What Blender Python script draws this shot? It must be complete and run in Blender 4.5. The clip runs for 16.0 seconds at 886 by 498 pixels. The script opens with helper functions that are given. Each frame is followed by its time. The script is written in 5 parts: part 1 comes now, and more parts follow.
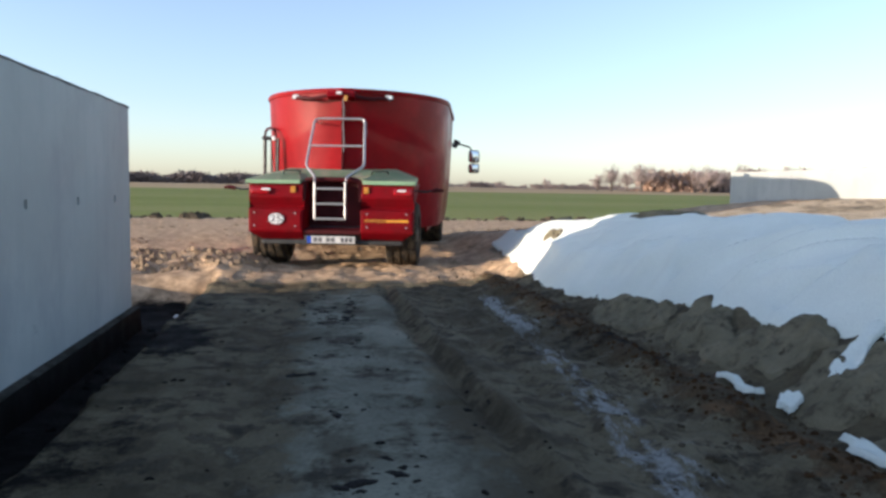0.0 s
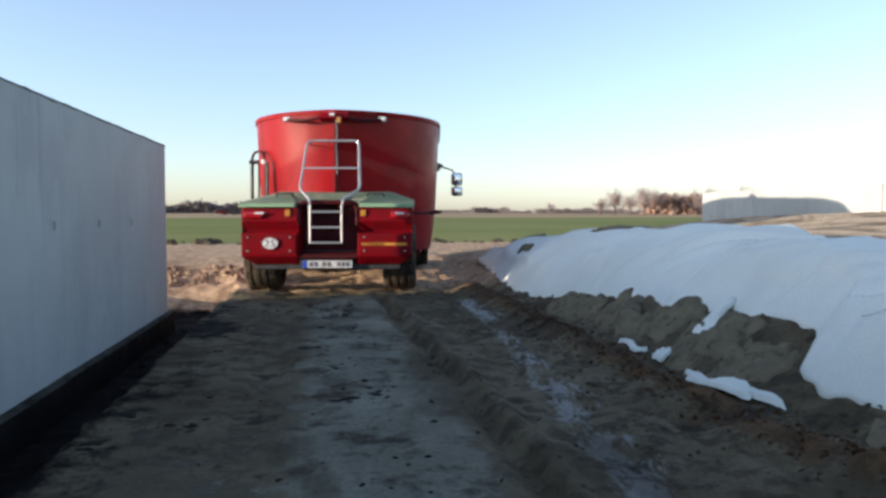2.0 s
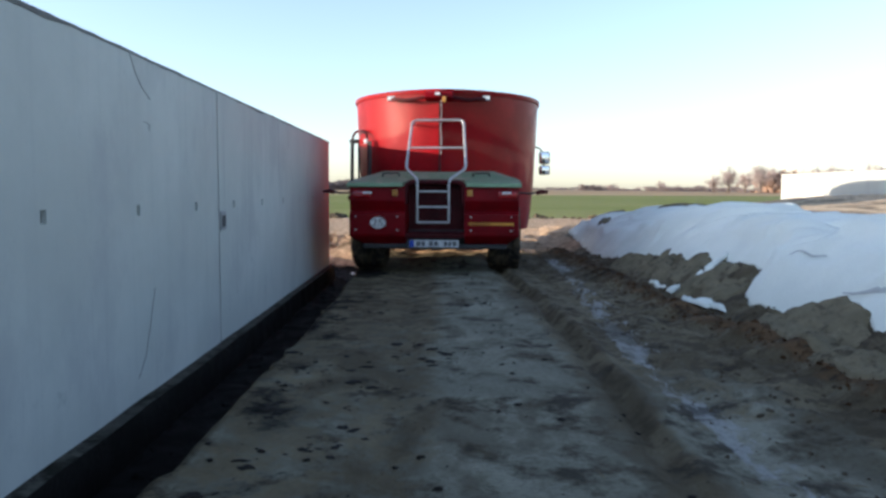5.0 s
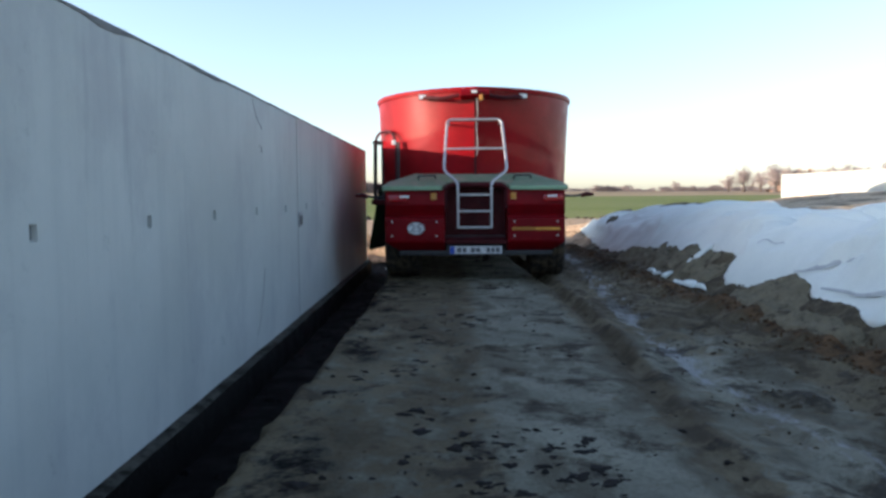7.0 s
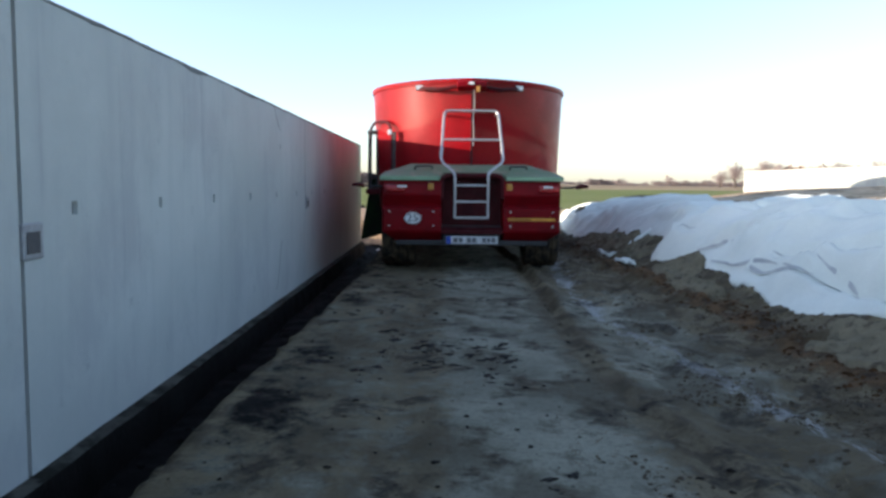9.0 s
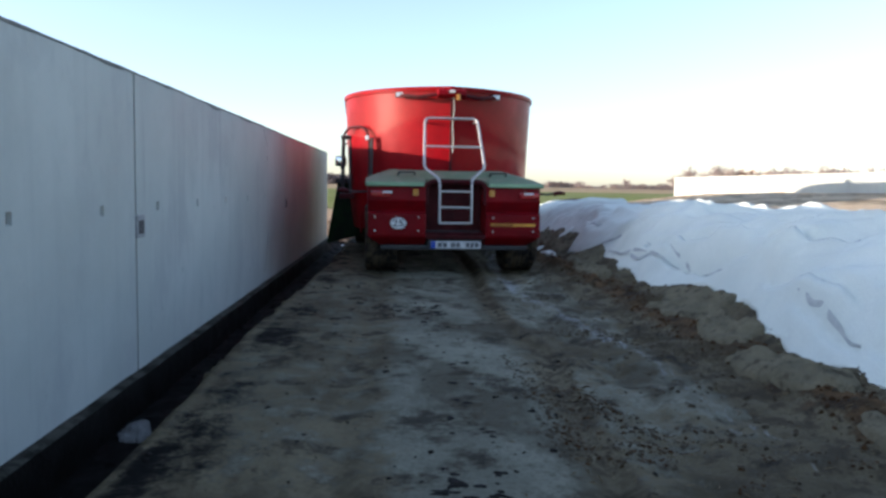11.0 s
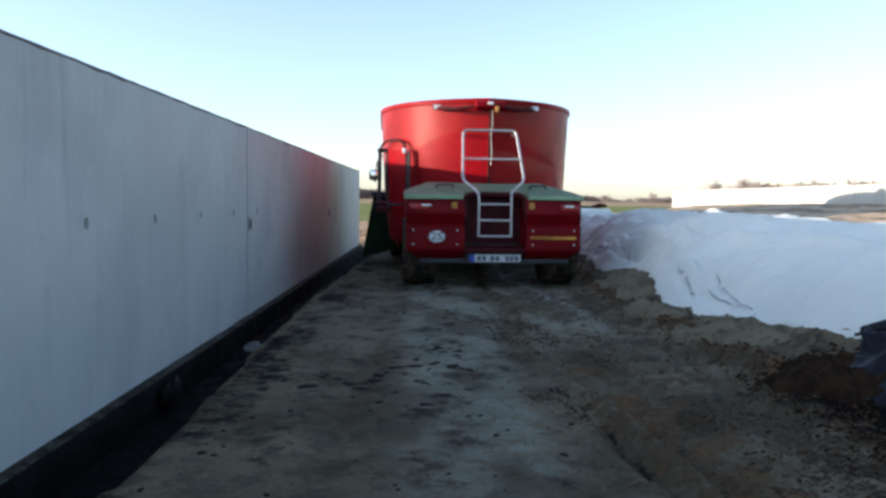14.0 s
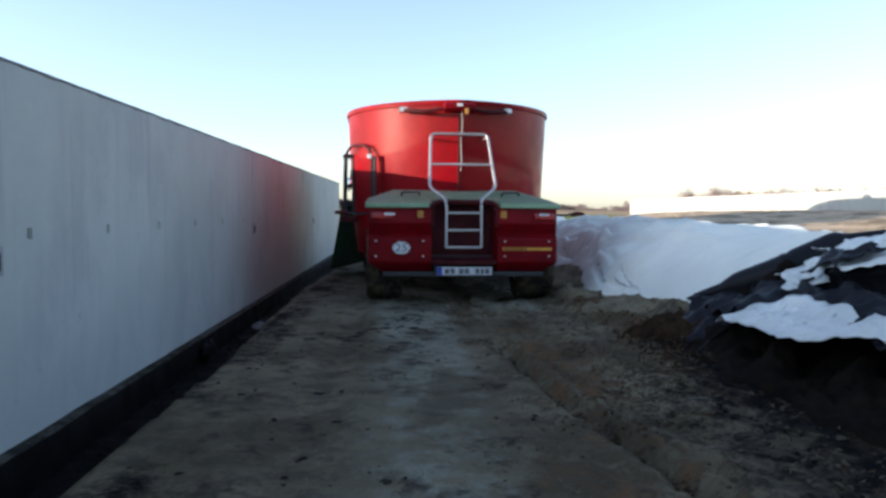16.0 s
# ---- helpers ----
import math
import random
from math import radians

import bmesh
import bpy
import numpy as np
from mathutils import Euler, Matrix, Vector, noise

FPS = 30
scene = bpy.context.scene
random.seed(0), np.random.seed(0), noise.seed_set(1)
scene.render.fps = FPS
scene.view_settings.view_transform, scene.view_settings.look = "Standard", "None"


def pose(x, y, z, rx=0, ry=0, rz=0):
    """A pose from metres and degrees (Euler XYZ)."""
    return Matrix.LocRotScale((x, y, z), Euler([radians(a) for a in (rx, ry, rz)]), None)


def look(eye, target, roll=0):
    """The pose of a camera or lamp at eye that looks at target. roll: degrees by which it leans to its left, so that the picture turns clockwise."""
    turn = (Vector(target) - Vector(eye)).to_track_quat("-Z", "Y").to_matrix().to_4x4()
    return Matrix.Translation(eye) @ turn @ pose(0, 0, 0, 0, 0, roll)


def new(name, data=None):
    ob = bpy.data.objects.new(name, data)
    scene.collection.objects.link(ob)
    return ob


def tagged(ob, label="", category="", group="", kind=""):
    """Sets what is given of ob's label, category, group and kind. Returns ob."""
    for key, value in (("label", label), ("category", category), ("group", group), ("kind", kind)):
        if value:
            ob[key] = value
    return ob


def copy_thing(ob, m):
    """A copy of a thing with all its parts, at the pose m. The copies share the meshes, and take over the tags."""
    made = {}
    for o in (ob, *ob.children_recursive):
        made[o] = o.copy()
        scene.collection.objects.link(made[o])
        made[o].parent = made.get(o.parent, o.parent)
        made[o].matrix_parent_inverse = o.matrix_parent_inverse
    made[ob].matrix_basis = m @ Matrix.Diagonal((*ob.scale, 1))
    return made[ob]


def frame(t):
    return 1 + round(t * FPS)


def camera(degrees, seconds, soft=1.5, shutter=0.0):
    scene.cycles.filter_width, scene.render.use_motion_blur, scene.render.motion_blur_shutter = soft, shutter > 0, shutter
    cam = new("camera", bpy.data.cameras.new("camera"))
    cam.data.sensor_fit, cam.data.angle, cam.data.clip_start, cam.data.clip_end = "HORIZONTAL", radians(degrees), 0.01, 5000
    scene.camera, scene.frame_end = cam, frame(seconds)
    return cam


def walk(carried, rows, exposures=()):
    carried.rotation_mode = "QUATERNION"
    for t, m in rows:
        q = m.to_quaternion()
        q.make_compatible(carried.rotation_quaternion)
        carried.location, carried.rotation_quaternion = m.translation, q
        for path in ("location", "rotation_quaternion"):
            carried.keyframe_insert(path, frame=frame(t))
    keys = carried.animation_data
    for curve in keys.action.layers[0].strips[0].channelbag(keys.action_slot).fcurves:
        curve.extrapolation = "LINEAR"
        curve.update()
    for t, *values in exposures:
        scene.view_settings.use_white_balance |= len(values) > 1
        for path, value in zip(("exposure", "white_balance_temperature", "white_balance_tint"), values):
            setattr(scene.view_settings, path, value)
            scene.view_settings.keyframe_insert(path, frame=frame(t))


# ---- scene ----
cam = camera(60.0, 16.0, soft=2.9)
PATH = [
    (0, (0.111, 0.405, 1.141), (0.424, 2.374, 0.979), 0.9),
    (0.5, (0.136, 0.049, 1.093), (0.432, 2.023, 0.967), 0.4),
    (1, (0.146, -0.336, 1.081), (0.411, 1.639, 0.917), -0.7),
    (1.5, (0.156, -0.749, 1.053), (0.408, 1.233, 0.963), -0.8),
    (2, (0.14, -1.149, 1.075), (0.438, 0.826, 0.981), -0.0),
    (2.5, (0.063, -1.635, 1.102), (0.296, 0.34, 0.893), 1.0),
    (3, (0.032, -2.128, 1.111), (0.188, -0.139, 0.964), 0.9),
    (3.5, (0.003, -2.639, 1.104), (0.076, -0.644, 0.982), -0.8),
    (4, (-0.017, -3.119, 1.11), (0.118, -1.129, 0.967), -1.7),
    (4.5, (-0.009, -3.572, 1.117), (0.054, -1.579, 0.972), 0.3),
    (4.7, (-0.025, -3.779, 1.109), (0.015, -1.786, 0.954), 0.4),
    (6.8, (-0.289, -5.445, 1.126), (-0.296, -3.449, 1.003), -0.2),
    (7, (-0.27, -5.613, 1.121), (-0.284, -3.618, 0.974), -0.4),
    (7.5, (-0.189, -6.058, 1.143), (-0.231, -4.065, 0.977), 1.7),
    (8, (-0.174, -6.515, 1.119), (-0.248, -4.522, 0.974), 0.7),
    (8.5, (-0.133, -6.968, 1.121), (-0.217, -4.979, 0.924), 0.1),
    (9, (-0.076, -7.467, 1.111), (-0.073, -5.475, 0.941), 0.5),
    (9.5, (-0.012, -7.985, 1.084), (0.082, -5.991, 0.954), 0.6),
    (9.7, (0.01, -8.187, 1.104), (0.1, -6.196, 0.936), 0.5),
    (11.8, (0.014, -10.401, 1.172), (0.124, -8.411, 1.014), 1.2),
    (12, (0.025, -10.582, 1.165), (0.082, -8.586, 1.057), 1.1),
    (12.5, (0.02, -11.034, 1.149), (0.159, -9.044, 1.005), 0.4),
    (13, (0.063, -11.516, 1.147), (0.141, -9.524, 0.987), -0.3),
    (13.5, (0.125, -12.011, 1.154), (0.21, -10.016, 1.036), 2.2),
    (14, (0.16, -12.519, 1.144), (0.195, -10.523, 1.015), 0.7),
    (14.5, (0.207, -13.037, 1.13), (0.395, -11.05, 0.998), 2.2),
    (15, (0.226, -13.571, 1.125), (0.406, -11.585, 0.966), -0.3),
    (15.5, (0.234, -14.065, 1.139), (0.453, -12.083, 0.995), 1.1),
    (16, (0.265, -14.563, 1.134), (0.358, -12.567, 1.03), 0.4),
]
walk(cam, [(t, look(eye, target, roll)) for t, eye, target, roll in PATH], exposures=[(0.0, 0.80, 5700.0, 14.0), (1.5, 0.84, 5700.0, 14.0), (2.5, 0.80, 5700.0, 14.0), (3.2, 1.08, 5700.0, 14.0), (7.0, 1.15, 5700.0, 14.0), (9.0, 1.23, 5700.0, 14.0), (12.0, 1.15, 5700.0, 14.0), (16.0, 1.12, 5700.0, 14.0)])


# ---- world, sun ----
SUN_EL, SUN_AZ = 8.5, 11.0
world = bpy.data.worlds.new("sky")
scene.world = world
world.use_nodes = True
wn = world.node_tree
sky = wn.nodes.new("ShaderNodeTexSky")
sky.sky_type = "NISHITA"
sky.sun_disc = False
sky.sun_elevation = radians(SUN_EL + 4)
sky.sun_rotation = radians(-90 - SUN_AZ)
sky.air_density, sky.dust_density, sky.ozone_density = 1.0, 0.7, 1.7
hazy = wn.nodes.new("ShaderNodeHueSaturation")
hazy.inputs["Saturation"].default_value = 0.78
wn.links.new(sky.outputs[0], hazy.inputs["Color"])
wn.links.new(hazy.outputs[0], wn.nodes["Background"].inputs[0])
wn.nodes["Background"].inputs[1].default_value = 0.15
sun = new("sun", bpy.data.lights.new("sun", "SUN"))
sun.data.energy = 5.0
sun.data.angle = radians(0.5)
sun.data.color = (1.0, 0.80, 0.56)
sun.matrix_world = look((-math.cos(radians(SUN_AZ)), -math.sin(radians(SUN_AZ)), math.tan(radians(SUN_EL))), (0, 0, 0))


# ---- materials ----
def links_of(name):
    m = bpy.data.materials.new(name)
    m.use_nodes = True
    nt = m.node_tree
    return m, nt, nt.nodes["Principled BSDF"], nt.links


def noise_node(nt, scale, detail=5.0, rough=0.6, stretch=None):
    tc = nt.nodes.new("ShaderNodeTexCoord")
    out = tc.outputs["Object"]
    if stretch:
        mp = nt.nodes.new("ShaderNodeMapping")
        mp.inputs["Scale"].default_value = stretch
        nt.links.new(out, mp.inputs["Vector"])
        out = mp.outputs[0]
    n = nt.nodes.new("ShaderNodeTexNoise")
    n.inputs["Scale"].default_value = scale
    n.inputs["Detail"].default_value = detail
    n.inputs["Roughness"].default_value = rough
    nt.links.new(out, n.inputs["Vector"])
    return n.outputs[0]


def ramp(nt, fac, lo, hi, a=0.0, b=1.0):
    r = nt.nodes.new("ShaderNodeMapRange")
    r.interpolation_type = "SMOOTHSTEP"
    for k, v in (("From Min", lo), ("From Max", hi), ("To Min", a), ("To Max", b)):
        r.inputs[k].default_value = v
    nt.links.new(fac, r.inputs["Value"])
    return r.outputs[0]


def mix(nt, fac, a, b):
    n = nt.nodes.new("ShaderNodeMix")
    n.data_type = "RGBA"
    for sock, v in ((n.inputs[0], fac), (n.inputs[6], a), (n.inputs[7], b)):
        if isinstance(v, (int, float)):
            sock.default_value = v
        elif isinstance(v, tuple):
            sock.default_value = (*v, 1)
        else:
            nt.links.new(v, sock)
    return n.outputs[2]


def bump(nt, b, height, strength=0.4, dist=0.01):
    n = nt.nodes.new("ShaderNodeBump")
    n.inputs["Strength"].default_value = strength
    n.inputs["Distance"].default_value = dist
    nt.links.new(height, n.inputs["Height"])
    nt.links.new(n.outputs[0], b.inputs["Normal"])


def math_node(nt, op, a, b):
    n = nt.nodes.new("ShaderNodeMath")
    n.operation = op
    for sock, v in zip(n.inputs, (a, b)):
        if isinstance(v, (int, float)):
            sock.default_value = v
        else:
            nt.links.new(v, sock)
    return n.outputs[0]


def surface(name, col, col2, rough=0.7, scale=6.0, fine=60.0, metal=0.0, relief=0.3, dist=0.004, dirt=None, dirt_at=(0.55, 0.75), stretch=None, coat=0.0, spec=0.5):
    """A material with large stains, fine grain and, where given, dirt in patches."""
    m, nt, b, L = links_of(name)
    big = noise_node(nt, scale, stretch=stretch)
    small = noise_node(nt, fine, 4.0)
    c = mix(nt, ramp(nt, big, 0.35, 0.68), col, col2)
    c = mix(nt, ramp(nt, small, 0.3, 0.8, 0.0, 0.35), c, tuple(v * 0.6 for v in col))
    if dirt:
        d = noise_node(nt, scale * 1.7, 8.0, 0.7)
        c = mix(nt, ramp(nt, d, *dirt_at), c, dirt)
    L.new(c, b.inputs["Base Color"])
    L.new(ramp(nt, big, 0.3, 0.7, max(0.02, rough - 0.1), min(1.0, rough + 0.1)), b.inputs["Roughness"])
    b.inputs["Metallic"].default_value = metal
    b.inputs["Coat Weight"].default_value = coat
    b.inputs["Specular IOR Level"].default_value = spec
    bump(nt, b, small, relief, dist)
    return m


def concrete_material():
    m, nt, b, L = links_of("concrete")
    big = noise_node(nt, 0.7, 6.0, 0.65)
    run = noise_node(nt, 2.2, 5.0, 0.6, (1, 2.6, 0.12))
    fine = noise_node(nt, 38.0, 6.0, 0.7)
    c = mix(nt, ramp(nt, big, 0.3, 0.7), (0.35, 0.37, 0.345), (0.44, 0.46, 0.43))
    c = mix(nt, ramp(nt, run, 0.48, 0.72, 0.0, 0.22), c, (0.26, 0.265, 0.27))
    wide = noise_node(nt, 1.5, 7.0, 0.7, (1, 1, 0.6))
    c = mix(nt, ramp(nt, wide, 0.48, 0.66, 0.0, 0.5), c, (0.30, 0.305, 0.305))
    c = mix(nt, ramp(nt, fine, 0.55, 0.8, 0.0, 0.3), c, (0.25, 0.25, 0.245))
    blot = noise_node(nt, 3.1, 7.0, 0.75)
    c = mix(nt, ramp(nt, blot, 0.60, 0.74, 0.0, 0.6), c, (0.20, 0.205, 0.205))
    drip = noise_node(nt, 1.0, 6.0, 0.7, (1, 5.0, 0.3))
    c = mix(nt, ramp(nt, drip, 0.58, 0.72, 0.0, 0.4), c, (0.23, 0.235, 0.24))
    L.new(c, b.inputs["Base Color"])
    L.new(ramp(nt, big, 0.3, 0.7, 0.5, 0.66), b.inputs["Roughness"])
    b.inputs["Specular IOR Level"].default_value = 0.25
    bump(nt, b, fine, 0.25, 0.003)
    return m


def ground_material():
    """Mud, concrete slab, chalky slush, manure, crop and stubble, laid out by the sheet's own masks; wetness and
    painted shade go near-black.
    """
    m, nt, b, L = links_of("ground")
    big = noise_node(nt, 0.9, 6.0, 0.65)
    mid = noise_node(nt, 5.0, 7.0, 0.7)
    fine = noise_node(nt, 34.0, 6.0, 0.75)

    def mask(name, lo, hi, amount=0.55):
        a = nt.nodes.new("ShaderNodeAttribute")
        a.attribute_name = name
        n = math_node(nt, "MULTIPLY", math_node(nt, "SUBTRACT", mid, 0.5), amount * 2)
        f = math_node(nt, "MULTIPLY", math_node(nt, "SUBTRACT", fine, 0.5), amount)
        n = math_node(nt, "ADD", n, f)
        return ramp(nt, math_node(nt, "ADD", a.outputs["Fac"], n), lo, hi)

    patch = noise_node(nt, 2.3, 8.0, 0.72)
    c = mix(nt, ramp(nt, big, 0.3, 0.7), (0.108, 0.088, 0.052), (0.20, 0.166, 0.10))
    c = mix(nt, ramp(nt, mid, 0.48, 0.58, 0.0, 0.7), c, (0.06, 0.048, 0.035))
    slab = mix(nt, ramp(nt, big, 0.35, 0.7), (0.188, 0.181, 0.133), (0.31, 0.30, 0.224))
    slab = mix(nt, ramp(nt, patch, 0.49, 0.58, 0.0, 0.75), slab, (0.082, 0.07, 0.046))
    c = mix(nt, mask("slab", 0.3, 0.6, 0.6), c, slab)
    manure = mix(nt, ramp(nt, mid, 0.38, 0.62), (0.05, 0.03, 0.014), (0.16, 0.10, 0.05))
    c = mix(nt, mask("manure", 0.4, 0.7, 0.7), c, manure)
    ch = nt.nodes.new("ShaderNodeAttribute")
    ch.attribute_name = "chalk"
    drawn = noise_node(nt, 9.0, 7.0, 0.78, (1.7, 0.5, 1))
    grit = math_node(nt, "MULTIPLY", math_node(nt, "SUBTRACT", drawn, 0.5), 2.6)
    c = mix(nt, ramp(nt, math_node(nt, "ADD", ch.outputs["Fac"], grit), 0.44, 0.80, 0.0, 0.8), c, (0.37, 0.37, 0.345))
    straw = mix(nt, ramp(nt, mid, 0.3, 0.7), (0.66, 0.52, 0.35), (0.50, 0.385, 0.245))
    c = mix(nt, mask("straw", 0.4, 0.6, 0.5), c, straw)
    c = mix(nt, ramp(nt, fine, 0.46, 0.62, 0.0, 0.3), c, (0.045, 0.037, 0.028))
    smear = noise_node(nt, 1.1, 5.0, 0.6, (1.5, 0.7, 1))
    c = mix(nt, ramp(nt, smear, 0.49, 0.60, 0.0, 0.6), c, (0.066, 0.052, 0.03))
    c = mix(nt, ramp(nt, patch, 0.565, 0.61, 0.0, 0.65), c, (0.03, 0.025, 0.02))
    crop = mix(nt, ramp(nt, noise_node(nt, 0.05, 4.0, 0.6, (0.3, 1, 1)), 0.35, 0.65), (0.165, 0.195, 0.04), (0.23, 0.235, 0.075))
    crop = mix(nt, ramp(nt, noise_node(nt, 1.3, 6.0, 0.8), 0.45, 0.75, 0.0, 0.6), crop, (0.20, 0.16, 0.07))
    c = mix(nt, mask("dry", 0.35, 0.65, 0.4), c, mix(nt, ramp(nt, mid, 0.35, 0.62), (0.60, 0.42, 0.26), (0.33, 0.225, 0.135)))
    c = mix(nt, mask("green", 0.35, 0.65, 0.4), c, crop)
    stub = mix(nt, ramp(nt, noise_node(nt, 0.03, 5.0, 0.6, (0.15, 1, 1)), 0.4, 0.6), (0.46, 0.33, 0.18), (0.32, 0.23, 0.13))
    c = mix(nt, mask("stubble", 0.4, 0.6, 0.2), c, stub)
    # near-black for sodden mud and for the gutter's shade, painted into the colour
    c = mix(nt, mask("wet_shade", 0.4, 0.62, 0.35), c, (0.006, 0.0055, 0.005))
    L.new(c, b.inputs["Base Color"])
    L.new(ramp(nt, mid, 0.3, 0.7, 0.62, 0.92), b.inputs["Roughness"])
    b.inputs["Specular IOR Level"].default_value = 0.07
    both = math_node(nt, "ADD", mid, math_node(nt, "MULTIPLY", fine, 0.5))
    bump(nt, b, both, 0.7, 0.045)
    return m


M_GROUND = ground_material()
M_CONCRETE = concrete_material()
M_LIP = surface("weathered_lip", (0.12, 0.12, 0.115), (0.2, 0.2, 0.19), 0.9, 5, 40, relief=0.6, dist=0.01)
M_HOLE = surface("dark_recess", (0.05, 0.05, 0.05), (0.09, 0.085, 0.08), 0.9)
M_STEELBOX = surface("galvanised_box", (0.24, 0.245, 0.25), (0.33, 0.335, 0.34), 0.5, 20, metal=0.3)
M_MOSS = surface("mossy_footing", (0.055, 0.052, 0.042), (0.085, 0.08, 0.064), 0.9, 4, 30, relief=0.6, dist=0.01, dirt=(0.014, 0.014, 0.01), dirt_at=(0.42, 0.6), spec=0.1)
# slurry tone taken to near-black, with the gutter's shade painted in
M_SLURRY_SHADE = surface("slurry_and_shade", (0.006, 0.0055, 0.005), (0.011, 0.01, 0.009), 0.6, 5, 40, relief=0.5, dist=0.01, spec=0.08)
M_RED = surface("red_paint", (0.25, 0.0015, 0.005), (0.175, 0.0015, 0.004), 0.48, 1.6, 14, relief=0.04, dist=0.001, dirt=(0.15, 0.035, 0.022), dirt_at=(0.56, 0.9), spec=0.07, coat=0.18)
M_RED2 = surface("dusty_red_panel", (0.195, 0.002, 0.006), (0.13, 0.003, 0.006), 0.45, 3.2, 20, relief=0.08, dist=0.001, dirt=(0.11, 0.03, 0.02), dirt_at=(0.58, 0.9), spec=0.12)
M_REDDARK = surface("grimy_red", (0.065, 0.004, 0.006), (0.04, 0.005, 0.006), 0.6, 4, 20, dirt=(0.05, 0.03, 0.025), spec=0.2)
M_GREEN = surface("dusty_green_hood", (0.11, 0.18, 0.10), (0.16, 0.215, 0.13), 0.7, 3.0, 30, dirt=(0.24, 0.22, 0.155), dirt_at=(0.45, 0.7))
M_GREENEDGE = surface("green_edge", (0.26, 0.40, 0.24), (0.22, 0.34, 0.2), 0.5, 4)
M_STEEL = surface("galvanised_steel", (0.50, 0.49, 0.48), (0.40, 0.39, 0.39), 0.45, 12, 60, metal=0.75, dirt=(0.4, 0.37, 0.33), dirt_at=(0.6, 0.85))
M_BLACK = surface("black_plastic", (0.02, 0.02, 0.021), (0.035, 0.034, 0.033), 0.55, 8)
M_RUBBER = surface("muddy_tyre", (0.02, 0.019, 0.018), (0.04, 0.035, 0.029), 0.9, 5, 40, relief=0.8, dist=0.015, dirt=(0.10, 0.075, 0.048), dirt_at=(0.42, 0.62), spec=0.1)
M_RIM = surface("rim_paint", (0.35, 0.34, 0.33), (0.25, 0.22, 0.2), 0.5, 6, dirt=(0.14, 0.11, 0.08))
M_LENS_RED = surface("red_lens", (0.36, 0.006, 0.012), (0.26, 0.006, 0.01), 0.14, 10, coat=0.8)
M_LENS_CLEAR = surface("clear_lens", (0.8, 0.8, 0.78), (0.7, 0.7, 0.7), 0.12, 10, coat=0.6)
M_AMBER = surface("amber_reflector", (0.52, 0.24, 0.03), (0.42, 0.18, 0.02), 0.3, 10, coat=0.5)
M_PLATE = surface("dirty_plate", (0.66, 0.66, 0.65), (0.48, 0.47, 0.45), 0.5, 25)
M_PLATEINK = surface("faded_print", (0.10, 0.10, 0.11), (0.16, 0.16, 0.16), 0.6, 25)
M_WHITE = surface("white_enamel", (0.78, 0.78, 0.78), (0.7, 0.7, 0.68), 0.4, 10)
M_INK = surface("black_print", (0.02, 0.02, 0.03), (0.03, 0.03, 0.03), 0.5, 10)
M_BLUE = surface("blue_strip", (0.02, 0.07, 0.42), (0.02, 0.06, 0.35), 0.4, 10)
M_YELLOW = surface("yellow_sticker", (0.72, 0.36, 0.03), (0.62, 0.28, 0.03), 0.45, 14)
M_GLASS = surface("cab_glass", (0.02, 0.025, 0.03), (0.03, 0.035, 0.04), 0.06, 4, coat=1.0)
M_PANELGREEN = surface("green_panel", (0.06, 0.30, 0.07), (0.05, 0.24, 0.06), 0.5, 3, spec=0.3)
M_CHUTE = surface("dark_green_flap", (0.004, 0.012, 0.005), (0.007, 0.035, 0.009), 0.7, 3, spec=0.2)
M_SHEET = surface("white_fleece_sheet", (0.82, 0.85, 0.75), (0.72, 0.755, 0.67), 0.75, 0.8, 90, relief=0.12, dist=0.003, dirt=(0.46, 0.46, 0.43), dirt_at=(0.62, 0.88))
M_FOILW = surface("white_film", (0.70, 0.73, 0.67), (0.56, 0.59, 0.55), 0.32, 2.5, 25, relief=0.2, dist=0.01, dirt=(0.12, 0.13, 0.14), dirt_at=(0.55, 0.68))
M_FOILB = surface("black_film", (0.008, 0.009, 0.012), (0.016, 0.017, 0.021), 0.5, 3, 20, relief=0.4, dist=0.012, spec=0.12)
M_SILAGE = surface("dark_silage", (0.05, 0.028, 0.013), (0.105, 0.058, 0.027), 0.95, 7, 60, relief=0.8, dist=0.02, spec=0.1)
M_BLACKSOIL = surface("black_silage", (0.007, 0.006, 0.005), (0.018, 0.013, 0.009), 0.9, 6, 60, relief=0.8, dist=0.02, spec=0.06)
M_BROWNSIL = surface("brown_silage", (0.026, 0.016, 0.009), (0.06, 0.036, 0.02), 0.95, 9, 60, relief=0.9, dist=0.03, spec=0.06)
M_CLOD = surface("earth_clod", (0.075, 0.06, 0.04), (0.125, 0.10, 0.07), 0.95, 9, 50, relief=0.8, dist=0.02, spec=0.1)
M_CLODDRY = surface("dry_clod", (0.34, 0.245, 0.155), (0.22, 0.155, 0.10), 0.95, 9, 50, relief=0.8, dist=0.02, spec=0.1)
M_DUNG = surface("dung", (0.014, 0.012, 0.01), (0.028, 0.023, 0.018), 0.75, 9, 50, relief=0.7, dist=0.02, spec=0.1)
M_SAND = surface("sandy_soil", (0.18, 0.155, 0.098), (0.245, 0.21, 0.135), 0.95, 5, 60, relief=0.7, dist=0.02, dirt=(0.08, 0.067, 0.045), dirt_at=(0.48, 0.68), spec=0.1)
M_STRAW = surface("straw_litter", (0.22, 0.165, 0.085), (0.14, 0.10, 0.055), 0.9, 9)
M_BARK = surface("bark", (0.10, 0.08, 0.065), (0.15, 0.12, 0.10), 0.95, 3)
